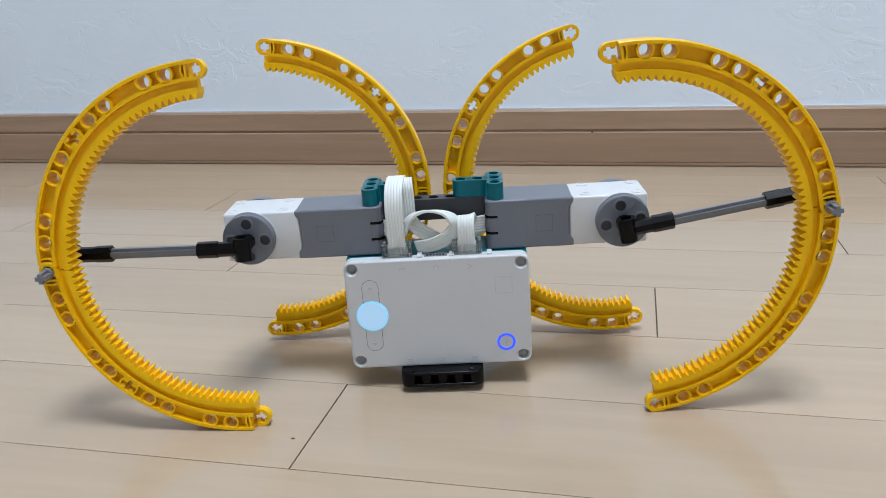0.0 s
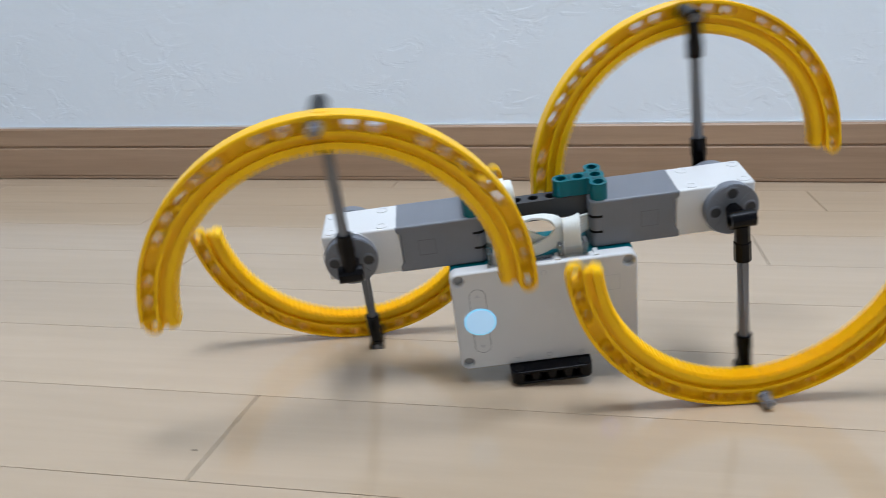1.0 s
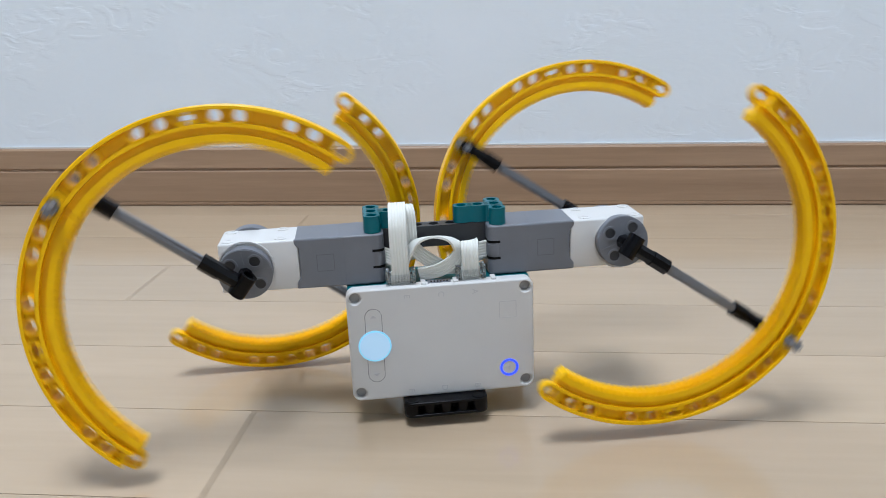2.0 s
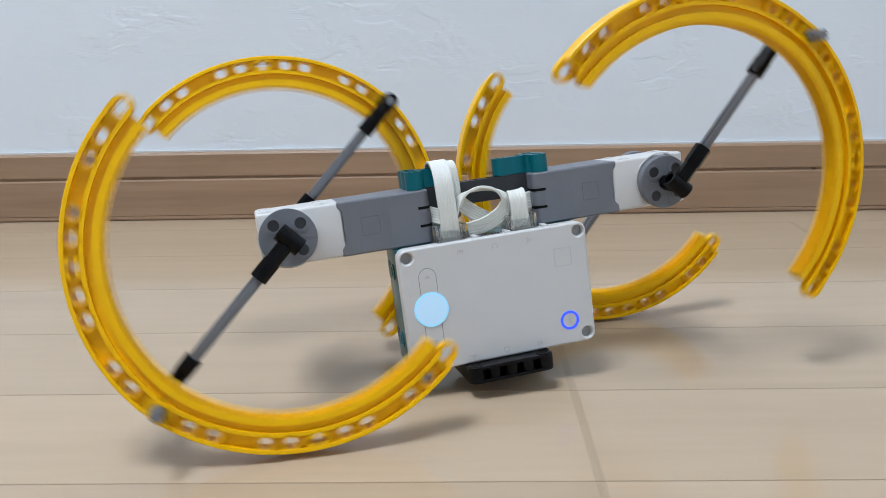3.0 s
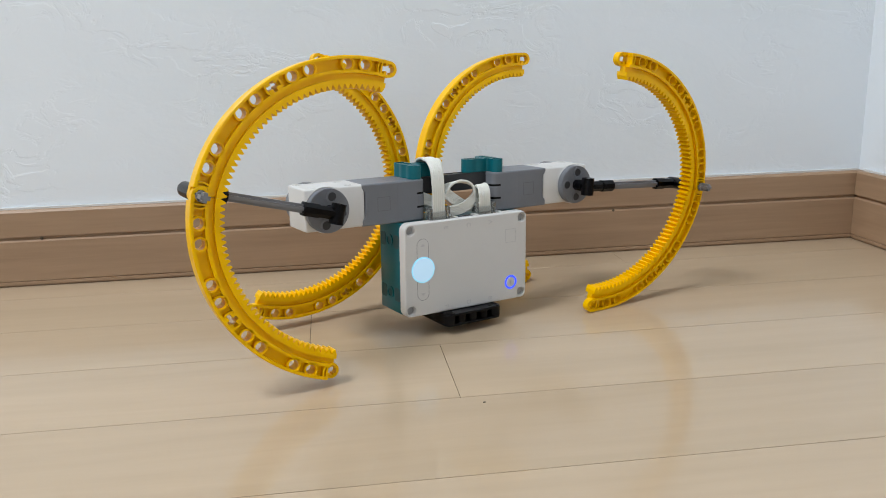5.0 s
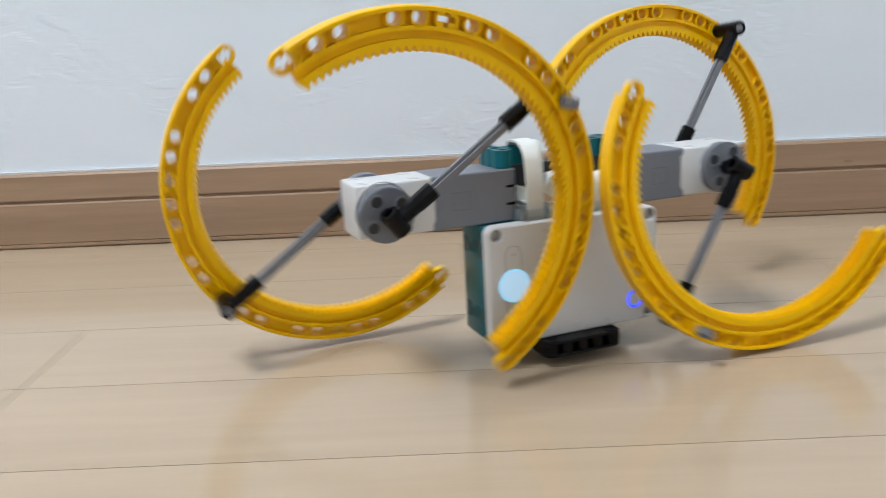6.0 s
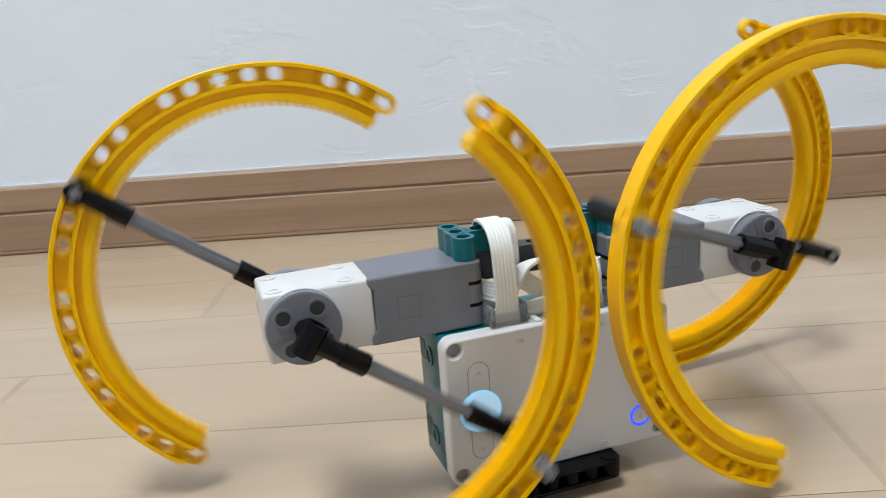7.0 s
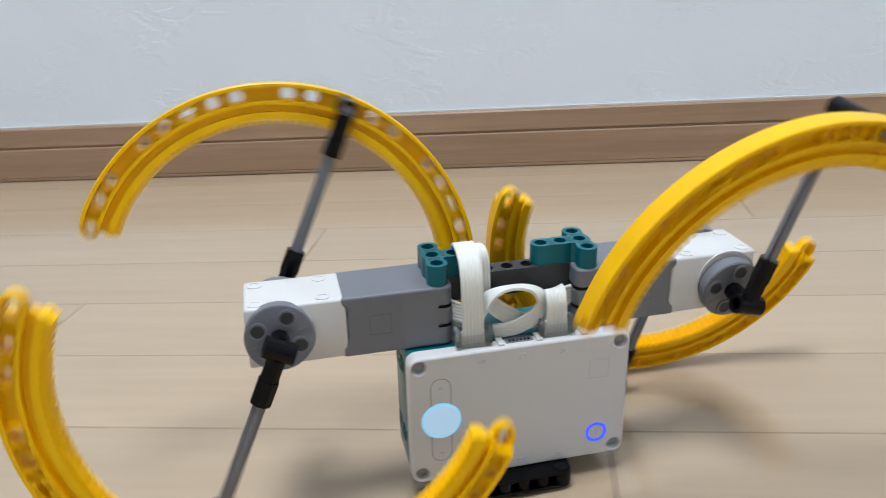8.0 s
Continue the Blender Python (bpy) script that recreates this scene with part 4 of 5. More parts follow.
ROBOT_PATH = [
    (0.0, pose(-0.0098, -0.4611, 0.0795, 1.10, -0.89, 11.16)),
    (0.1, pose(-0.0098, -0.4611, 0.0795, 1.10, -0.89, 11.16)),
    (0.2, pose(-0.0098, -0.4611, 0.0795, 1.10, -0.89, 11.16)),
    (0.3, pose(-0.0098, -0.4611, 0.0796, 1.10, -0.89, 11.16)),
    (0.4, pose(-0.0098, -0.4611, 0.0796, 1.10, -0.89, 11.16)),
    (0.5, pose(-0.0099, -0.4611, 0.0796, 1.10, -0.89, 11.16)),
    (0.6, pose(-0.0098, -0.4611, 0.0796, 1.10, -0.89, 11.16)),
    (0.7, pose(-0.0066, -0.4608, 0.0796, 0.97, -0.92, 11.30)),
    (0.8, pose(0.0108, -0.4590, 0.0794, 0.58, -1.12, 11.70)),
    (0.9, pose(0.0412, -0.4548, 0.0808, 6.67, -3.40, 11.49)),
    (1.0, pose(0.0813, -0.4493, 0.0823, 12.76, -5.55, 10.99)),
    (1.1, pose(0.1249, -0.4447, 0.0814, 5.34, -2.41, 9.24)),
    (1.2, pose(0.1667, -0.4394, 0.0803, -2.09, 0.72, 7.78)),
    (1.3, pose(0.1963, -0.4320, 0.0800, -0.80, 0.68, 8.63)),
    (1.4, pose(0.2253, -0.4230, 0.0796, 0.50, 0.55, 9.49)),
    (1.5, pose(0.2636, -0.4121, 0.0779, -1.68, -1.22, 6.72)),
    (1.6, pose(0.2984, -0.3976, 0.0794, -5.36, -3.20, 9.60)),
    (1.7, pose(0.3336, -0.3889, 0.0808, -7.79, -4.35, 12.48)),
    (1.8, pose(0.3736, -0.3898, 0.0807, -6.58, -3.46, 12.17)),
    (1.9, pose(0.4160, -0.3915, 0.0807, -3.78, -1.80, 11.61)),
    (2.0, pose(0.4565, -0.3925, 0.0807, -0.62, -0.90, 11.31)),
    (2.1, pose(0.4931, -0.3831, 0.0806, 3.72, -1.72, 12.05)),
    (2.2, pose(0.5291, -0.3686, 0.0805, 6.61, -2.53, 13.04)),
    (2.3, pose(0.5667, -0.3590, 0.0805, 8.44, -3.45, 13.53)),
    (2.4, pose(0.6050, -0.3502, 0.0805, 4.13, -1.77, 14.01)),
    (2.5, pose(0.6438, -0.3421, 0.0804, -2.02, 0.72, 14.45)),
    (2.6, pose(0.6830, -0.3345, 0.0804, -0.41, 0.66, 14.86)),
    (2.7, pose(0.7223, -0.3271, 0.0803, 0.35, 0.40, 15.23)),
    (2.8, pose(0.7619, -0.3199, 0.0802, -2.25, -1.58, 15.56)),
    (2.9, pose(0.8013, -0.3126, 0.0802, -6.12, -3.57, 15.84)),
    (3.0, pose(0.8408, -0.3051, 0.0801, -7.74, -4.31, 16.06)),
    (3.1, pose(0.8798, -0.2973, 0.0801, -3.58, -2.29, 16.23)),
    (3.2, pose(0.9185, -0.2888, 0.0801, -0.30, -0.81, 16.33)),
    (3.3, pose(0.9567, -0.2798, 0.0802, 0.99, -0.41, 16.37)),
    (3.4, pose(0.9936, -0.2693, 0.0809, 4.31, -1.77, 16.36)),
    (3.5, pose(1.0313, -0.2580, 0.0816, 7.63, -3.14, 16.35)),
    (3.6, pose(1.0734, -0.2450, 0.0811, 2.61, -1.16, 17.38)),
    (3.7, pose(1.1146, -0.2329, 0.0805, -2.41, 0.95, 18.75)),
    (3.8, pose(1.1501, -0.2246, 0.0803, -1.35, 1.17, 19.42)),
    (3.9, pose(1.1831, -0.2176, 0.0803, 0.61, 1.30, 19.94)),
    (4.0, pose(1.2153, -0.2081, 0.0803, 1.67, 1.34, 20.15)),
    (4.1, pose(1.2464, -0.1866, 0.0809, -4.50, -1.74, 18.75)),
    (4.2, pose(1.2780, -0.1663, 0.0815, -10.66, -4.81, 17.36)),
    (4.3, pose(1.3164, -0.1583, 0.0812, -7.84, -3.78, 18.02)),
    (4.4, pose(1.3565, -0.1527, 0.0807, -2.60, -1.68, 19.51)),
    (4.5, pose(1.3859, -0.1476, 0.0804, 0.22, -0.00, 21.08)),
    (4.6, pose(1.4050, -0.1412, 0.0804, -0.22, 0.96, 22.89)),
    (4.7, pose(1.4143, -0.1375, 0.0803, -0.65, 1.43, 24.02)),
    (4.8, pose(1.4142, -0.1375, 0.0803, -0.65, 1.43, 24.02)),
    (4.9, pose(1.4141, -0.1375, 0.0803, -0.65, 1.43, 24.02)),
    (5.0, pose(1.4141, -0.1375, 0.0803, -0.65, 1.43, 24.02)),
    (5.1, pose(1.4141, -0.1375, 0.0803, -0.65, 1.43, 24.02)),
    (5.2, pose(1.4076, -0.1403, 0.0804, -0.82, 1.37, 23.81)),
    (5.3, pose(1.3900, -0.1476, 0.0803, -1.25, 1.21, 23.28)),
    (5.4, pose(1.3636, -0.1583, 0.0802, -1.84, 0.99, 22.54)),
    (5.5, pose(1.3310, -0.1710, 0.0802, -2.47, 0.72, 21.74)),
    (5.6, pose(1.2948, -0.1846, 0.0801, -3.06, 0.45, 21.01)),
    (5.7, pose(1.2575, -0.1976, 0.0800, -3.49, 0.20, 20.48)),
    (5.8, pose(1.2214, -0.2089, 0.0800, -3.66, 0.00, 20.27)),
    (5.9, pose(1.1806, -0.2194, 0.0800, -2.70, -0.18, 20.33)),
    (6.0, pose(1.1370, -0.2289, 0.0802, -1.75, -0.27, 20.48)),
    (6.1, pose(1.0980, -0.2350, 0.0806, -3.29, 1.34, 20.68)),
    (6.2, pose(1.0614, -0.2420, 0.0809, -5.00, 3.32, 21.03)),
    (6.3, pose(1.0279, -0.2574, 0.0813, -5.20, 3.83, 22.00)),
    (6.4, pose(0.9934, -0.2796, 0.0808, -3.11, 2.05, 22.98)),
    (6.5, pose(0.9580, -0.3032, 0.0804, -0.10, 0.27, 23.52)),
    (6.6, pose(0.9217, -0.3217, 0.0804, 1.38, 0.77, 21.41)),
    (6.7, pose(0.8844, -0.3406, 0.0805, 2.79, 1.27, 19.17)),
    (6.8, pose(0.8453, -0.3645, 0.0811, 4.80, 1.03, 19.01)),
    (6.9, pose(0.8032, -0.3727, 0.0806, 2.62, 0.43, 18.96)),
    (7.0, pose(0.7617, -0.3777, 0.0800, -0.45, -0.01, 18.93)),
    (7.1, pose(0.7242, -0.3809, 0.0800, -2.24, 0.41, 20.52)),
    (7.2, pose(0.6882, -0.3845, 0.0799, -3.13, 0.82, 22.10)),
    (7.3, pose(0.6519, -0.3958, 0.0802, -2.72, -0.20, 21.01)),
    (7.4, pose(0.6123, -0.4055, 0.0804, -4.75, 1.89, 20.68)),
    (7.5, pose(0.5732, -0.4168, 0.0807, -6.79, 3.97, 20.55)),
    (7.6, pose(0.5384, -0.4350, 0.0808, -2.69, 1.44, 21.73)),
    (7.7, pose(0.5051, -0.4566, 0.0807, 1.41, -1.08, 22.96)),
    (7.8, pose(0.4717, -0.4783, 0.0798, 1.11, 0.18, 23.02)),
    (7.9, pose(0.4322, -0.4954, 0.0794, 2.09, 0.85, 21.57)),
    (8.0, pose(0.3904, -0.5111, 0.0789, 3.72, 1.40, 19.15)),
]
LEFT_TURN = [
    (0.0, spun(-ROTOR_X, 179.4, 0.0, 0.0)),
    (0.1, spun(-ROTOR_X, 179.4, 0.0, 0.0)),
    (0.2, spun(-ROTOR_X, 179.4, 0.0, 0.0)),
    (0.3, spun(-ROTOR_X, 179.4, 0.0, 0.0)),
    (0.4, spun(-ROTOR_X, 179.4, 0.0, 0.0)),
    (0.5, spun(-ROTOR_X, 179.4, 0.0, 0.0)),
    (0.6, spun(-ROTOR_X, 179.4, 0.0, 0.0)),
    (0.7, spun(-ROTOR_X, 173.7, 0.8, 0.0)),
    (0.8, spun(-ROTOR_X, 146.9, 3.2, 0.3)),
    (0.9, spun(-ROTOR_X, 119.9, 1.7, 1.2)),
    (1.0, spun(-ROTOR_X, 88.9, 0.1, 2.0)),
    (1.1, spun(-ROTOR_X, 52.2, 1.8, 1.6)),
    (1.2, spun(-ROTOR_X, 14.9, 3.5, 1.0)),
    (1.3, spun(-ROTOR_X, -17.4, -0.2, -0.1)),
    (1.4, spun(-ROTOR_X, -47.0, -4.7, -0.9)),
    (1.5, spun(-ROTOR_X, -73.8, -5.9, -0.2)),
    (1.6, spun(-ROTOR_X, -102.0, -5.5, -1.1)),
    (1.7, spun(-ROTOR_X, -130.7, -4.5, -2.0)),
    (1.8, spun(-ROTOR_X, -159.7, -1.4, -1.8)),
    (1.9, spun(-ROTOR_X, -188.9, 3.2, -1.3)),
    (2.0, spun(-ROTOR_X, -217.6, 5.5, -0.8)),
    (2.1, spun(-ROTOR_X, -245.3, 2.9, 0.3)),
    (2.2, spun(-ROTOR_X, -272.9, 0.2, 1.0)),
    (2.3, spun(-ROTOR_X, -300.8, 1.4, 0.6)),
    (2.4, spun(-ROTOR_X, -328.7, 1.6, 0.3)),
    (2.5, spun(-ROTOR_X, -356.7, 0.2, 0.0)),
    (2.6, spun(-ROTOR_X, -384.8, -1.7, 0.0)),
    (2.7, spun(-ROTOR_X, -413.0, -3.3, -0.0)),
    (2.8, spun(-ROTOR_X, -441.1, -4.1, -0.0)),
    (2.9, spun(-ROTOR_X, -469.3, -3.9, -0.0)),
    (3.0, spun(-ROTOR_X, -497.5, -2.8, -0.0)),
    (3.1, spun(-ROTOR_X, -525.7, 0.8, -0.5)),
    (3.2, spun(-ROTOR_X, -553.9, 3.5, -1.2)),
    (3.3, spun(-ROTOR_X, -582.1, 4.8, -1.8)),
    (3.4, spun(-ROTOR_X, -610.1, 2.5, -1.4)),
    (3.5, spun(-ROTOR_X, -638.5, 0.2, -0.8)),
    (3.6, spun(-ROTOR_X, -668.6, 2.5, -0.6)),
    (3.7, spun(-ROTOR_X, -698.2, 4.8, -0.4)),
    (3.8, spun(-ROTOR_X, -725.1, 1.9, -0.1)),
    (3.9, spun(-ROTOR_X, -750.6, -3.5, 0.3)),
    (4.0, spun(-ROTOR_X, -776.2, -6.5, 0.5)),
    (4.1, spun(-ROTOR_X, -802.1, -4.4, -0.6)),
    (4.2, spun(-ROTOR_X, -828.0, -2.3, -1.7)),
    (4.3, spun(-ROTOR_X, -858.0, -2.4, -1.3)),
    (4.4, spun(-ROTOR_X, -887.9, -2.6, -0.6)),
    (4.5, spun(-ROTOR_X, -905.4, -2.7, -0.1)),
    (4.6, spun(-ROTOR_X, -911.5, -1.4, -0.0)),
    (4.7, spun(-ROTOR_X, -914.1, 0.0, 0.0)),
    (4.8, spun(-ROTOR_X, -914.1, 0.0, 0.0)),
    (4.9, spun(-ROTOR_X, -914.1, 0.0, 0.0)),
    (5.0, spun(-ROTOR_X, -914.1, 0.0, 0.0)),
    (5.1, spun(-ROTOR_X, -914.1, 0.0, 0.0)),
    (5.2, spun(-ROTOR_X, -907.9, 0.1, -0.1)),
    (5.3, spun(-ROTOR_X, -891.2, -0.4, -0.2)),
    (5.4, spun(-ROTOR_X, -866.6, -1.9, -0.2)),
    (5.5, spun(-ROTOR_X, -836.8, -3.0, -0.2)),
    (5.6, spun(-ROTOR_X, -804.5, -3.4, -0.3)),
    (5.7, spun(-ROTOR_X, -772.3, -2.7, -0.4)),
    (5.8, spun(-ROTOR_X, -742.8, -0.8, -2.0)),
    (5.9, spun(-ROTOR_X, -713.7, 1.9, -0.2)),
    (6.0, spun(-ROTOR_X, -684.1, 4.7, 1.7)),
    (6.1, spun(-ROTOR_X, -656.8, 3.0, 0.5)),
    (6.2, spun(-ROTOR_X, -629.4, 0.9, -0.6)),
    (6.3, spun(-ROTOR_X, -599.4, 0.2, 1.9)),
    (6.4, spun(-ROTOR_X, -572.6, 0.9, 1.4)),
    (6.5, spun(-ROTOR_X, -545.1, 1.6, 0.4)),
    (6.6, spun(-ROTOR_X, -511.2, -3.0, -1.0)),
    (6.7, spun(-ROTOR_X, -478.2, -7.5, -2.0)),
    (6.8, spun(-ROTOR_X, -453.5, -6.2, -1.9)),
    (6.9, spun(-ROTOR_X, -424.9, -4.1, -1.4)),
    (7.0, spun(-ROTOR_X, -396.0, -1.6, -0.7)),
    (7.1, spun(-ROTOR_X, -370.0, 0.9, 0.3)),
    (7.2, spun(-ROTOR_X, -344.3, 3.2, 1.3)),
    (7.3, spun(-ROTOR_X, -316.9, 5.0, 2.0)),
    (7.4, spun(-ROTOR_X, -289.9, 3.0, 2.0)),
    (7.5, spun(-ROTOR_X, -263.2, 1.0, 1.9)),
    (7.6, spun(-ROTOR_X, -237.0, 2.3, 0.2)),
    (7.7, spun(-ROTOR_X, -210.9, 3.6, -1.6)),
    (7.8, spun(-ROTOR_X, -184.1, 3.6, 1.0)),
    (7.9, spun(-ROTOR_X, -150.4, -0.1, -0.1)),
    (8.0, spun(-ROTOR_X, -114.1, -6.2, -2.0)),
]
RIGHT_TURN = [
    (0.0, spun(ROTOR_X, 9.6, 0.0, 0.0)),
    (0.1, spun(ROTOR_X, 9.6, 0.0, 0.0)),
    (0.2, spun(ROTOR_X, 9.6, 0.0, 0.0)),
    (0.3, spun(ROTOR_X, 9.6, 0.0, 0.0)),
    (0.4, spun(ROTOR_X, 9.6, 0.0, 0.0)),
    (0.5, spun(ROTOR_X, 9.6, 0.0, 0.0)),
    (0.6, spun(ROTOR_X, 9.6, 0.0, 0.0)),
    (0.7, spun(ROTOR_X, 4.9, -0.3, -0.2)),
    (0.8, spun(ROTOR_X, -19.0, -1.6, -0.9)),
    (0.9, spun(ROTOR_X, -50.8, -3.1, 0.6)),
    (1.0, spun(ROTOR_X, -87.8, -4.2, 2.0)),
    (1.1, spun(ROTOR_X, -123.6, -1.8, 1.9)),
    (1.2, spun(ROTOR_X, -157.8, 0.6, 1.8)),
    (1.3, spun(ROTOR_X, -186.9, -0.9, 1.9)),
    (1.4, spun(ROTOR_X, -215.5, -2.4, 2.0)),
    (1.5, spun(ROTOR_X, -247.4, 0.6, -0.1)),
    (1.6, spun(ROTOR_X, -276.1, 1.3, -0.6)),
    (1.7, spun(ROTOR_X, -304.3, 1.5, -0.9)),
    (1.8, spun(ROTOR_X, -334.2, -0.0, -0.2)),
    (1.9, spun(ROTOR_X, -364.7, -2.8, 0.9)),
    (2.0, spun(ROTOR_X, -394.3, -4.3, 1.6)),
    (2.1, spun(ROTOR_X, -422.3, -3.3, 0.8)),
    (2.2, spun(ROTOR_X, -449.8, -2.2, -0.0)),
    (2.3, spun(ROTOR_X, -477.6, -2.7, -0.0)),
    (2.4, spun(ROTOR_X, -505.4, -2.4, -0.0)),
    (2.5, spun(ROTOR_X, -533.3, -0.5, 0.0)),
    (2.6, spun(ROTOR_X, -561.1, 1.5, 0.0)),
    (2.7, spun(ROTOR_X, -589.0, 3.1, 0.0)),
    (2.8, spun(ROTOR_X, -616.8, 4.0, 0.0)),
    (2.9, spun(ROTOR_X, -644.7, 4.0, 0.0)),
    (3.0, spun(ROTOR_X, -672.5, 3.0, 0.0)),
    (3.1, spun(ROTOR_X, -700.4, -0.6, 0.0)),
    (3.2, spun(ROTOR_X, -728.3, -3.4, 0.1)),
    (3.3, spun(ROTOR_X, -756.1, -4.8, 0.2)),
    (3.4, spun(ROTOR_X, -783.7, -4.7, -0.5)),
    (3.5, spun(ROTOR_X, -811.7, -4.4, -1.1)),
    (3.6, spun(ROTOR_X, -841.3, -3.3, -0.5)),
    (3.7, spun(ROTOR_X, -870.2, -2.1, 0.3)),
    (3.8, spun(ROTOR_X, -895.9, -1.5, 0.6)),
    (3.9, spun(ROTOR_X, -920.2, -1.1, 0.9)),
    (4.0, spun(ROTOR_X, -945.1, -0.5, 1.0)),
    (4.1, spun(ROTOR_X, -971.5, 0.8, 0.9)),
    (4.2, spun(ROTOR_X, -998.6, 1.7, 0.8)),
    (4.3, spun(ROTOR_X, -1032.5, 1.0, 0.6)),
    (4.4, spun(ROTOR_X, -1067.0, -0.1, 0.5)),
    (4.5, spun(ROTOR_X, -1082.8, -0.7, 0.3)),
    (4.6, spun(ROTOR_X, -1082.9, -0.4, 0.1)),
    (4.7, spun(ROTOR_X, -1082.9, 0.0, 0.0)),
    (4.8, spun(ROTOR_X, -1082.9, 0.0, 0.0)),
    (4.9, spun(ROTOR_X, -1082.9, 0.0, 0.0)),
    (5.0, spun(ROTOR_X, -1082.9, 0.0, 0.0)),
    (5.1, spun(ROTOR_X, -1082.9, 0.0, 0.0)),
    (5.2, spun(ROTOR_X, -1076.4, 0.1, 0.0)),
    (5.3, spun(ROTOR_X, -1058.9, 0.8, 0.0)),
    (5.4, spun(ROTOR_X, -1033.1, 2.4, 0.0)),
    (5.5, spun(ROTOR_X, -1001.8, 3.3, 0.1)),
    (5.6, spun(ROTOR_X, -967.8, 3.1, 0.1)),
    (5.7, spun(ROTOR_X, -933.9, 1.9, 0.1)),
    (5.8, spun(ROTOR_X, -902.9, 0.6, 0.5)),
    (5.9, spun(ROTOR_X, -871.7, -1.3, -0.7)),
    (6.0, spun(ROTOR_X, -840.7, -3.7, -1.9)),
    (6.1, spun(ROTOR_X, -815.0, -4.6, -1.4)),
    (6.2, spun(ROTOR_X, -789.7, -5.5, -0.6)),
    (6.3, spun(ROTOR_X, -761.4, -7.5, -0.2)),
    (6.4, spun(ROTOR_X, -735.0, -4.3, -0.5)),
    (6.5, spun(ROTOR_X, -707.9, 0.5, -0.7)),
    (6.6, spun(ROTOR_X, -676.3, 3.9, -0.2)),
    (6.7, spun(ROTOR_X, -645.0, 5.7, 0.8)),
    (6.8, spun(ROTOR_X, -618.6, 0.9, 2.0)),
    (6.9, spun(ROTOR_X, -589.6, 1.0, 1.4)),
    (7.0, spun(ROTOR_X, -560.3, 1.0, 0.5)),
    (7.1, spun(ROTOR_X, -532.8, -0.1, 0.2)),
    (7.2, spun(ROTOR_X, -506.0, -2.3, -0.2)),
    (7.3, spun(ROTOR_X, -479.9, -4.6, -2.0)),
    (7.4, spun(ROTOR_X, -454.7, -4.6, -0.4)),
    (7.5, spun(ROTOR_X, -429.4, -4.5, 1.1)),
    (7.6, spun(ROTOR_X, -402.8, -2.8, 1.1)),
    (7.7, spun(ROTOR_X, -374.9, -0.3, 1.1)),
    (7.8, spun(ROTOR_X, -344.8, 1.2, 0.8)),
    (7.9, spun(ROTOR_X, -314.6, 4.0, 1.1)),
    (8.0, spun(ROTOR_X, -284.4, 7.5, 1.6)),
]


# how far each leg sags round its pin, degrees, as its load comes and goes
SAG = {
    (-1, 0): ((0.00, 2.5), (0.60, 2.5), (0.80, 0.2), (1.00, -2.2), (1.20, -0.8), (1.40, -2.8), (1.50, -2.0), (1.70, 0.8), (2.00, -1.0), (2.20, -0.5), (2.75, 0.0), (3.30, -0.8), (3.70, -2.0), (4.00, -2.8), (4.20, -0.2), (4.50, 1.5), (4.70, -0.2), (5.10, -0.2), (5.80, -2.2), (6.00, -2.5), (6.30, 0.8), (6.50, 1.2), (6.70, 0.8), (6.80, -1.0), (7.00, -3.5), (7.20, -3.0), (7.30, -1.8), (7.50, -0.2), (8.00, 0.5)),
    (1, 0): ((0.00, -1.5), (0.60, -1.4), (0.80, -1.5), (1.00, 0.0), (1.20, 3.0), (1.40, 0.5), (1.50, 3.0), (1.70, 0.8), (2.00, -2.8), (2.20, 0.0), (2.75, 0.0), (3.30, -4.0), (3.50, 0.5), (3.70, 3.0), (4.00, 1.5), (4.20, 1.0), (4.50, -2.5), (4.70, -1.5), (5.10, -1.5), (5.80, 1.8), (6.00, 0.2), (6.20, 0.2), (6.30, -1.0), (6.50, -1.2), (6.70, 0.5), (6.80, 0.5), (7.00, 2.2), (7.20, 1.2), (7.30, 0.2), (7.50, 0.5), (7.70, -0.8), (7.80, -1.2), (8.00, 0.8)),
    (-1, 180): ((0.00, -3.5), (0.60, -3.4), (0.80, -2.0), (1.00, 2.5), (1.20, 0.8), (1.40, 0.5), (1.50, 2.0), (1.70, 0.5), (2.00, -0.8), (2.20, 0.2), (2.75, 0.0), (3.30, -1.5), (3.70, 2.0), (4.00, 1.5), (4.20, 1.5), (4.50, -4.0), (5.10, -4.0), (5.80, 2.5), (6.00, 3.2), (6.20, -0.2), (6.30, -1.5), (6.50, -2.2), (6.70, 0.5), (6.80, 1.0), (7.00, 0.8), (7.20, 2.8), (7.30, 3.2), (7.70, -0.5), (7.80, 0.0), (8.00, 1.2)),
    (1, 180): ((0.00, 2.2), (0.60, 2.0), (0.80, 1.5), (1.00, -1.2), (1.20, -1.5), (1.50, -5.2), (1.70, 0.0), (2.00, 0.8), (2.75, 0.0), (3.30, 0.8), (3.70, -1.0), (4.00, -5.2), (4.20, -1.5), (4.50, 2.6), (5.10, 2.6), (5.80, -3.7), (6.20, -1.2), (6.30, -0.2), (6.50, -0.5), (6.70, -0.2), (7.00, -5.0), (7.20, -1.8), (7.50, -2.0), (7.70, -0.5), (7.80, 0.5), (8.00, -1.5)),
}


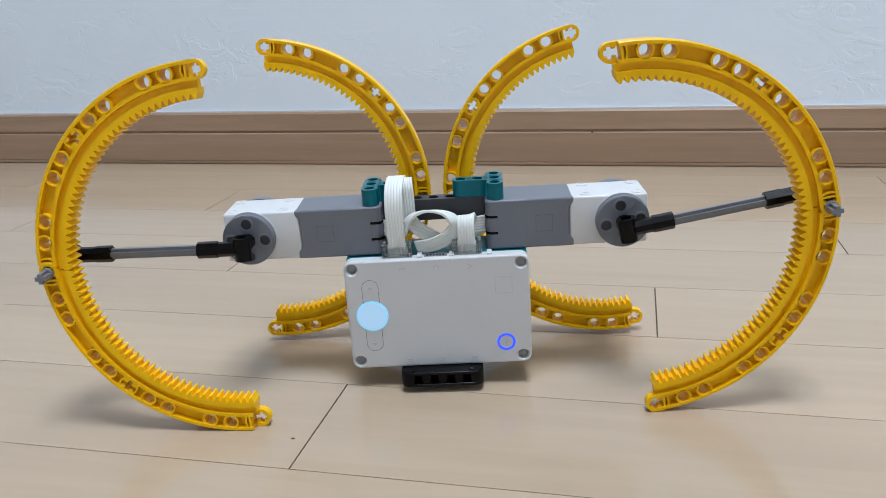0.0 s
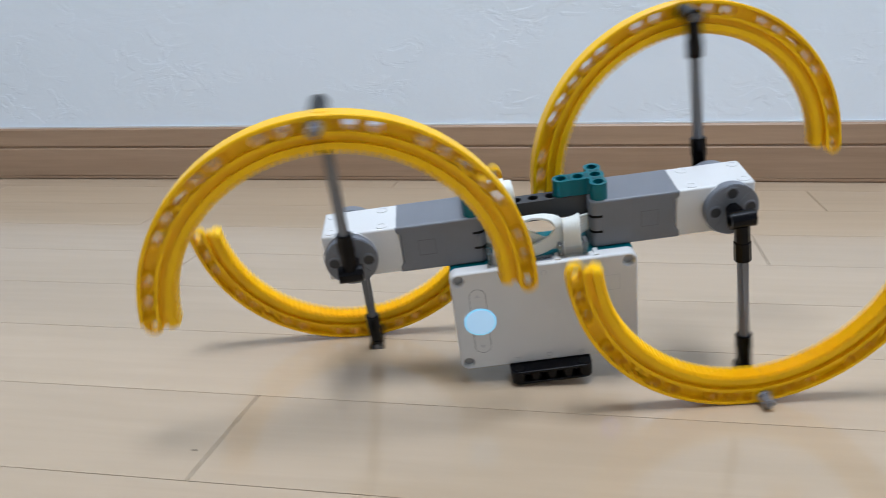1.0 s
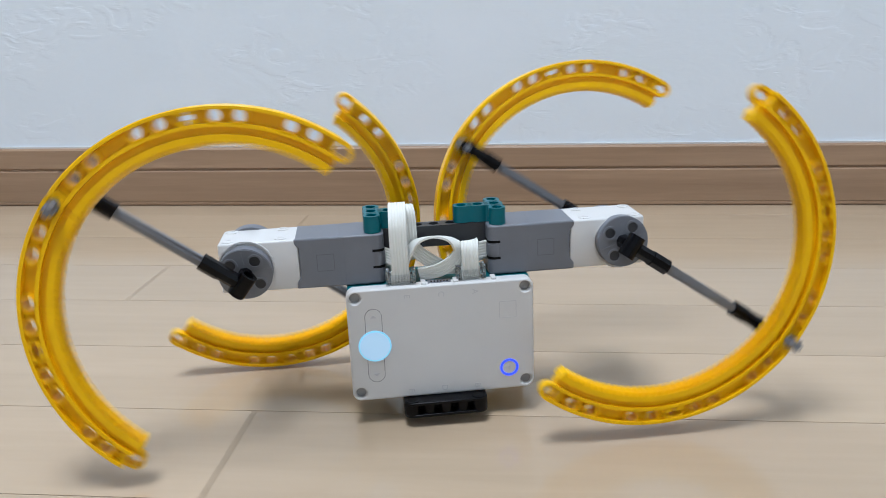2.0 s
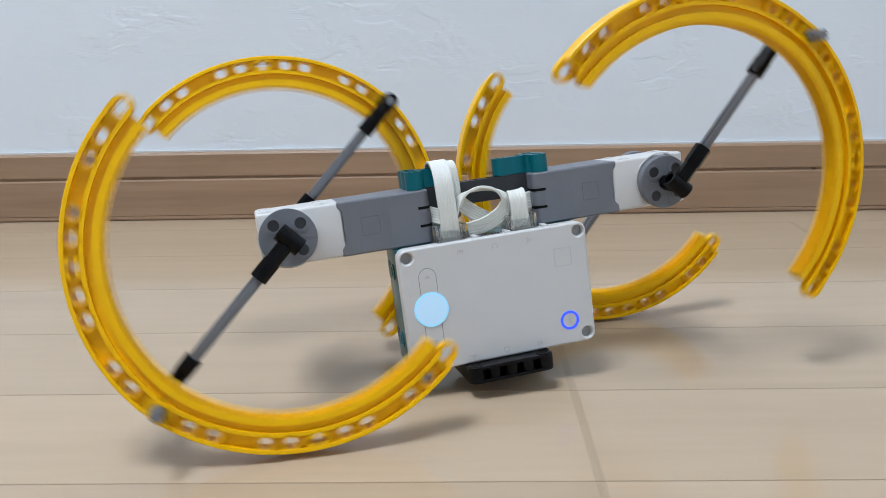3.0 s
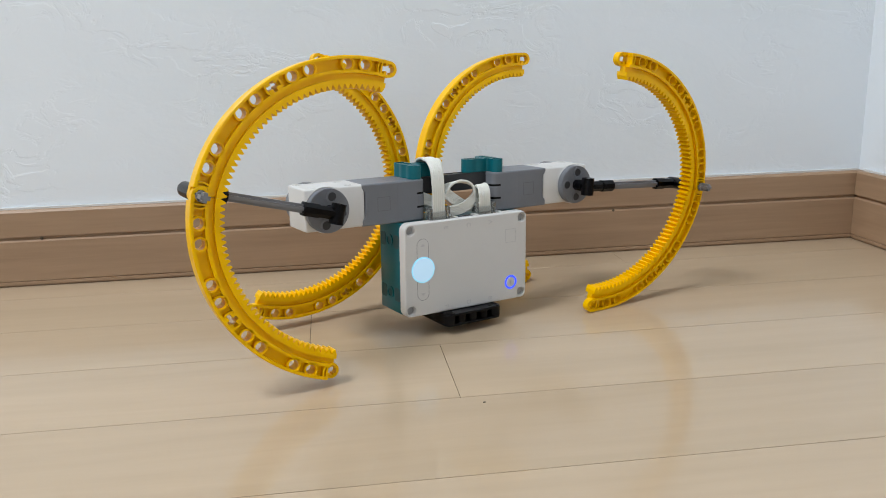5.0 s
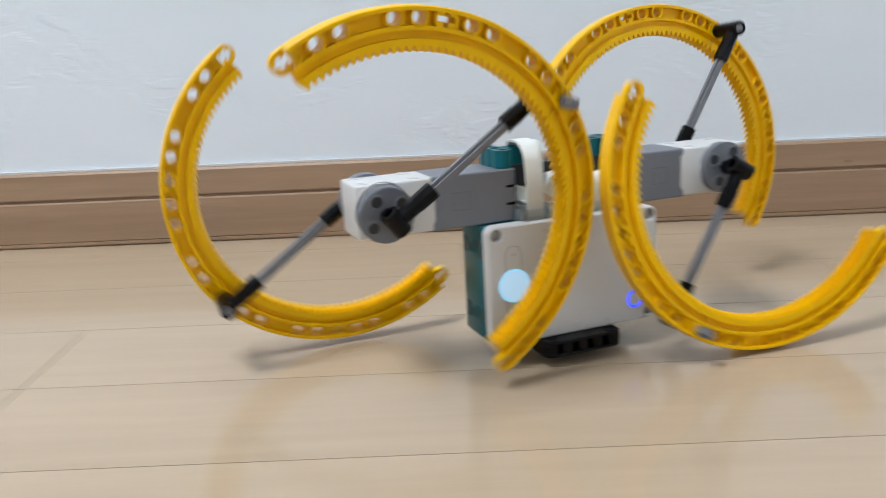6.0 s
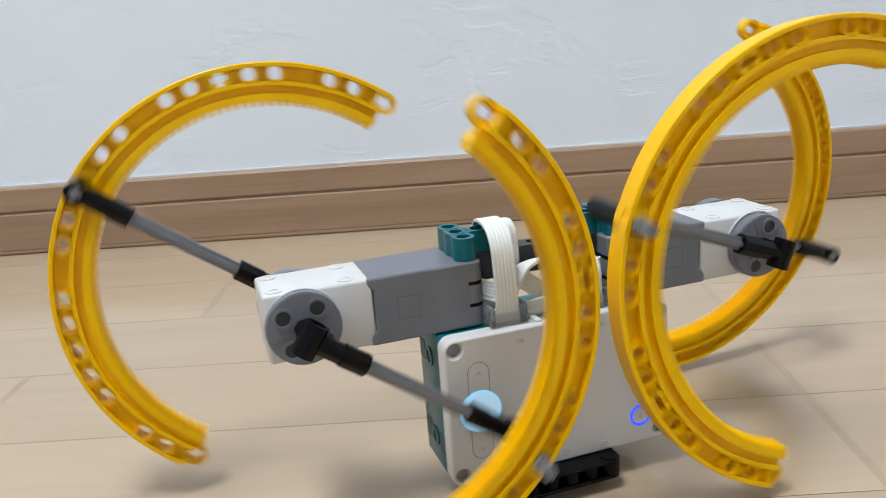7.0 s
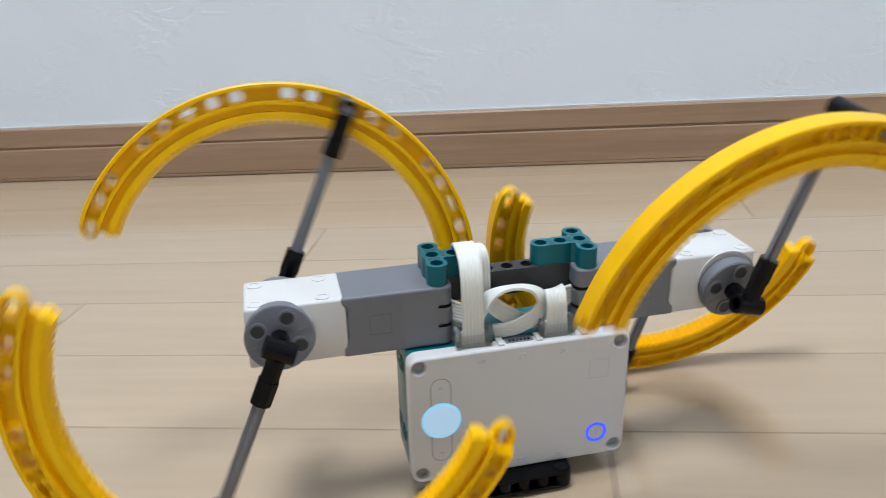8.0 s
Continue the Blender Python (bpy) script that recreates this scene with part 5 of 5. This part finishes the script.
# how each leg's two racks sit on their pin: seconds, turn of the one and of the other, lean across the pin, lean along the spoke (degrees)
SEAT = {
    (-1, 0): ((0.00, 2.3, 0.2, 1.9, 5.0), (0.60, 2.3, 0.2, 1.9, 5.0), (0.80, 0.2, 0.2, 1.3, 3.6), (1.00, 0.3, 0.1, 2.4, 3.2), (1.20, 0.4, -1.2, 1.2, 3.2), (1.50, 0.7, -0.9, 0.4, 2.2), (1.70, 0.7, 0.3, 1.1, 3.8), (2.00, 1.7, 0.7, 5.0, 7.7), (2.20, 0.7, 0.3, 2.6, 3.8), (2.50, 0.5, -0.6, 0.8, 1.8), (2.80, 0.4, -1.5, 1.5, 1.8), (3.10, 4.4, -0.1, 0.9, 1.9), (3.30, 2.3, 0.4, 1.3, 2.5), (3.50, 4.1, 0.9, 1.7, 3.0), (3.70, 2.6, 0.5, 1.4, 2.6), (4.00, 0.2, -0.2, 0.7, 1.9), (4.20, 0.6, -0.7, 1.2, 2.1), (4.50, 1.1, -1.4, 1.8, 2.3), (4.70, 1.2, -1.5, 2.0, 2.4), (5.10, 1.2, -1.5, 2.0, 2.4), (5.50, 0.5, -0.1, 0.8, 1.8), (5.80, 0.6, -0.3, 0.1, 2.4), (6.00, 0.6, -0.5, -0.3, 2.6), (6.20, 0.6, -0.2, 0.4, 2.0), (6.50, 2.0, 0.1, 1.5, 1.1), (6.80, 0.6, 0.0, 1.4, 1.4), (7.00, -0.1, -0.1, 0.8, 1.8), (7.20, -0.1, -0.2, 1.1, 2.8), (7.50, 0.1, -0.3, 1.5, 4.0), (7.70, 0.2, -0.6, 1.8, 2.9), (8.00, 0.9, -1.0, 2.4, 1.5)),
    (-1, 180): ((0.00, 2.5, -1.5, -1.2, -1.9), (0.60, 2.5, -1.5, -1.2, -1.9), (0.80, 1.3, -1.3, -1.7, -2.0), (1.00, -0.4, -1.1, -2.1, -1.5), (1.20, 0.2, -0.9, -1.6, -1.4), (1.50, 1.1, -0.7, -0.9, -0.8), (1.70, 1.5, -0.7, -1.5, -0.9), (2.00, 1.9, -0.7, -2.2, -0.8), (2.20, 0.8, -0.9, 0.3, -0.8), (2.50, 1.1, -2.8, -1.2, -0.6), (2.80, 1.1, -1.1, -1.1, -0.6), (3.10, 4.9, -1.1, -1.4, -0.6), (3.30, 1.1, -1.1, -1.1, -0.6), (3.50, 0.8, -1.7, -0.2, -0.6), (3.70, 1.0, -0.9, -1.2, -0.8), (4.00, 0.9, -0.8, -1.3, -1.1), (4.20, 1.3, -0.9, -0.9, -0.7), (4.50, 2.0, -1.1, -0.5, -0.1), (4.70, 2.0, -1.1, -0.3, 0.1), (5.10, 2.0, -1.1, -0.3, 0.1), (5.50, 1.1, -1.1, -1.1, -0.6), (5.80, 0.9, -1.5, -1.4, -0.2), (6.00, 0.8, -1.8, -1.4, -0.1), (6.20, 0.4, -1.5, -3.2, -0.4), (6.50, 1.1, -1.1, -1.4, -0.8), (6.80, 1.1, -1.5, -2.4, -0.4), (7.00, 1.1, -1.7, -2.7, -0.1), (7.20, 1.1, -1.5, -2.3, -0.3), (7.50, 1.8, -1.1, -3.1, -0.5), (7.70, 1.1, -0.7, -0.8, -0.9), (8.00, 1.1, -0.2, -0.4, -1.3)),
    (1, 0): ((0.00, 0.4, -1.3, 1.6, 0.4), (0.60, 0.4, -1.3, 1.6, 0.4), (0.80, 0.5, -0.5, 1.3, 0.6), (1.00, 0.6, -0.3, 1.1, 0.6), (1.20, 0.5, -0.5, 1.4, 1.1), (1.50, 0.4, -0.9, 1.5, 1.9), (1.70, 0.6, -1.1, 1.3, 2.0), (2.00, 0.8, -1.4, 0.7, 1.7), (2.20, -0.5, -1.2, -3.1, 1.4), (2.50, 2.1, -0.9, 0.5, 1.2), (2.80, 0.6, -0.9, 0.5, 1.2), (3.10, 0.6, -0.9, 0.5, 1.2), (3.30, 0.8, -0.7, 0.5, 1.0), (3.50, 0.8, -0.5, 0.2, 0.7), (3.70, 1.0, -0.8, 0.5, 0.9), (4.00, 1.0, -1.1, 0.4, 1.2), (4.20, 1.3, -1.4, 0.3, 2.2), (4.50, 1.5, -1.9, -0.0, 3.4), (4.70, 1.7, -2.6, 0.0, 3.8), (5.10, 1.7, -2.6, 0.0, 3.8), (5.50, 0.6, -0.9, 0.5, 1.2), (5.80, 0.6, -0.5, 0.2, 1.5), (6.00, 0.6, -0.2, 0.0, 1.7), (6.20, 0.8, -0.9, 0.2, 2.0), (6.50, 1.0, -1.8, 0.6, 2.3), (6.80, 1.1, -1.3, 2.0, 2.9), (7.00, 1.1, -0.9, 2.7, 3.2), (7.20, 0.9, -0.5, 1.8, 2.5), (7.50, 0.6, 0.1, 0.4, 1.3), (7.70, 0.6, -1.3, 0.3, 1.2), (8.00, 0.5, -0.9, 0.3, 1.1)),
    (1, 180): ((0.00, 0.4, -1.4, -3.8, 2.9), (0.60, 0.4, -1.4, -3.8, 2.9), (0.80, 0.9, -1.6, -2.9, 3.0), (1.00, 1.4, -1.8, -1.6, 3.0), (1.20, 1.1, -1.3, -2.0, 2.8), (1.50, 4.0, -0.4, -2.3, 2.4), (1.70, 0.5, -2.0, -1.9, 3.2), (2.00, 0.3, -1.8, -0.9, 3.7), (2.20, 0.5, -1.8, -1.3, 3.3), (2.50, 4.9, -1.8, -2.6, 2.4), (2.80, 1.0, -1.8, -2.4, 2.2), (3.10, 0.6, -2.4, -2.5, 2.2), (3.30, 0.9, -1.8, -1.4, 3.2), (3.50, 1.2, -1.8, -0.6, 4.0), (3.70, 0.9, -1.2, -1.6, 3.9), (4.00, 0.7, -0.3, -3.3, 3.2), (4.20, 0.5, -2.5, -4.7, 3.5), (4.50, 1.8, -2.2, -2.0, 3.4), (4.70, 2.0, -2.2, -1.9, 3.8), (5.10, 2.0, -2.2, -1.9, 3.8), (5.50, -0.2, -5.0, -3.6, 1.9), (5.80, 1.0, -1.8, -1.9, 2.8), (6.00, -0.8, -1.8, -1.7, 2.9), (6.20, -0.5, -3.1, -1.3, 3.1), (6.50, 0.5, -5.0, -1.4, 2.9), (6.80, 0.6, -3.1, -2.7, 3.3), (7.00, 0.6, -1.5, -3.5, 3.3), (7.20, -0.0, -1.7, -2.5, 3.6), (7.50, -0.8, -1.8, -1.0, 3.5), (7.70, -0.6, -1.8, -3.3, 3.7), (8.00, 0.0, -1.3, -5.0, 3.4)),
}


def at_time(rows, t, column):
    return float(np.interp(t, [r[0] for r in rows], [r[column] for r in rows]))


def motions():
    walk(robot, ROBOT_PATH)
    walk(left_rotor, LEFT_TURN)
    walk(right_rotor, RIGHT_TURN)
    for rack, side, turn, base in RACKS:
        sags, seats = SAG[(side, turn)], SEAT[(side, turn)]
        rows = []
        for t in sorted({r[0] for r in (*sags, *seats)}):
            own = at_time(seats, t, 2 if base else 1)
            rows.append((t, rack_pose(side, turn, base, at_time(sags, t, 1), own, at_time(seats, t, 3), at_time(seats, t, 4))))
        walk(rack, rows)


motions()
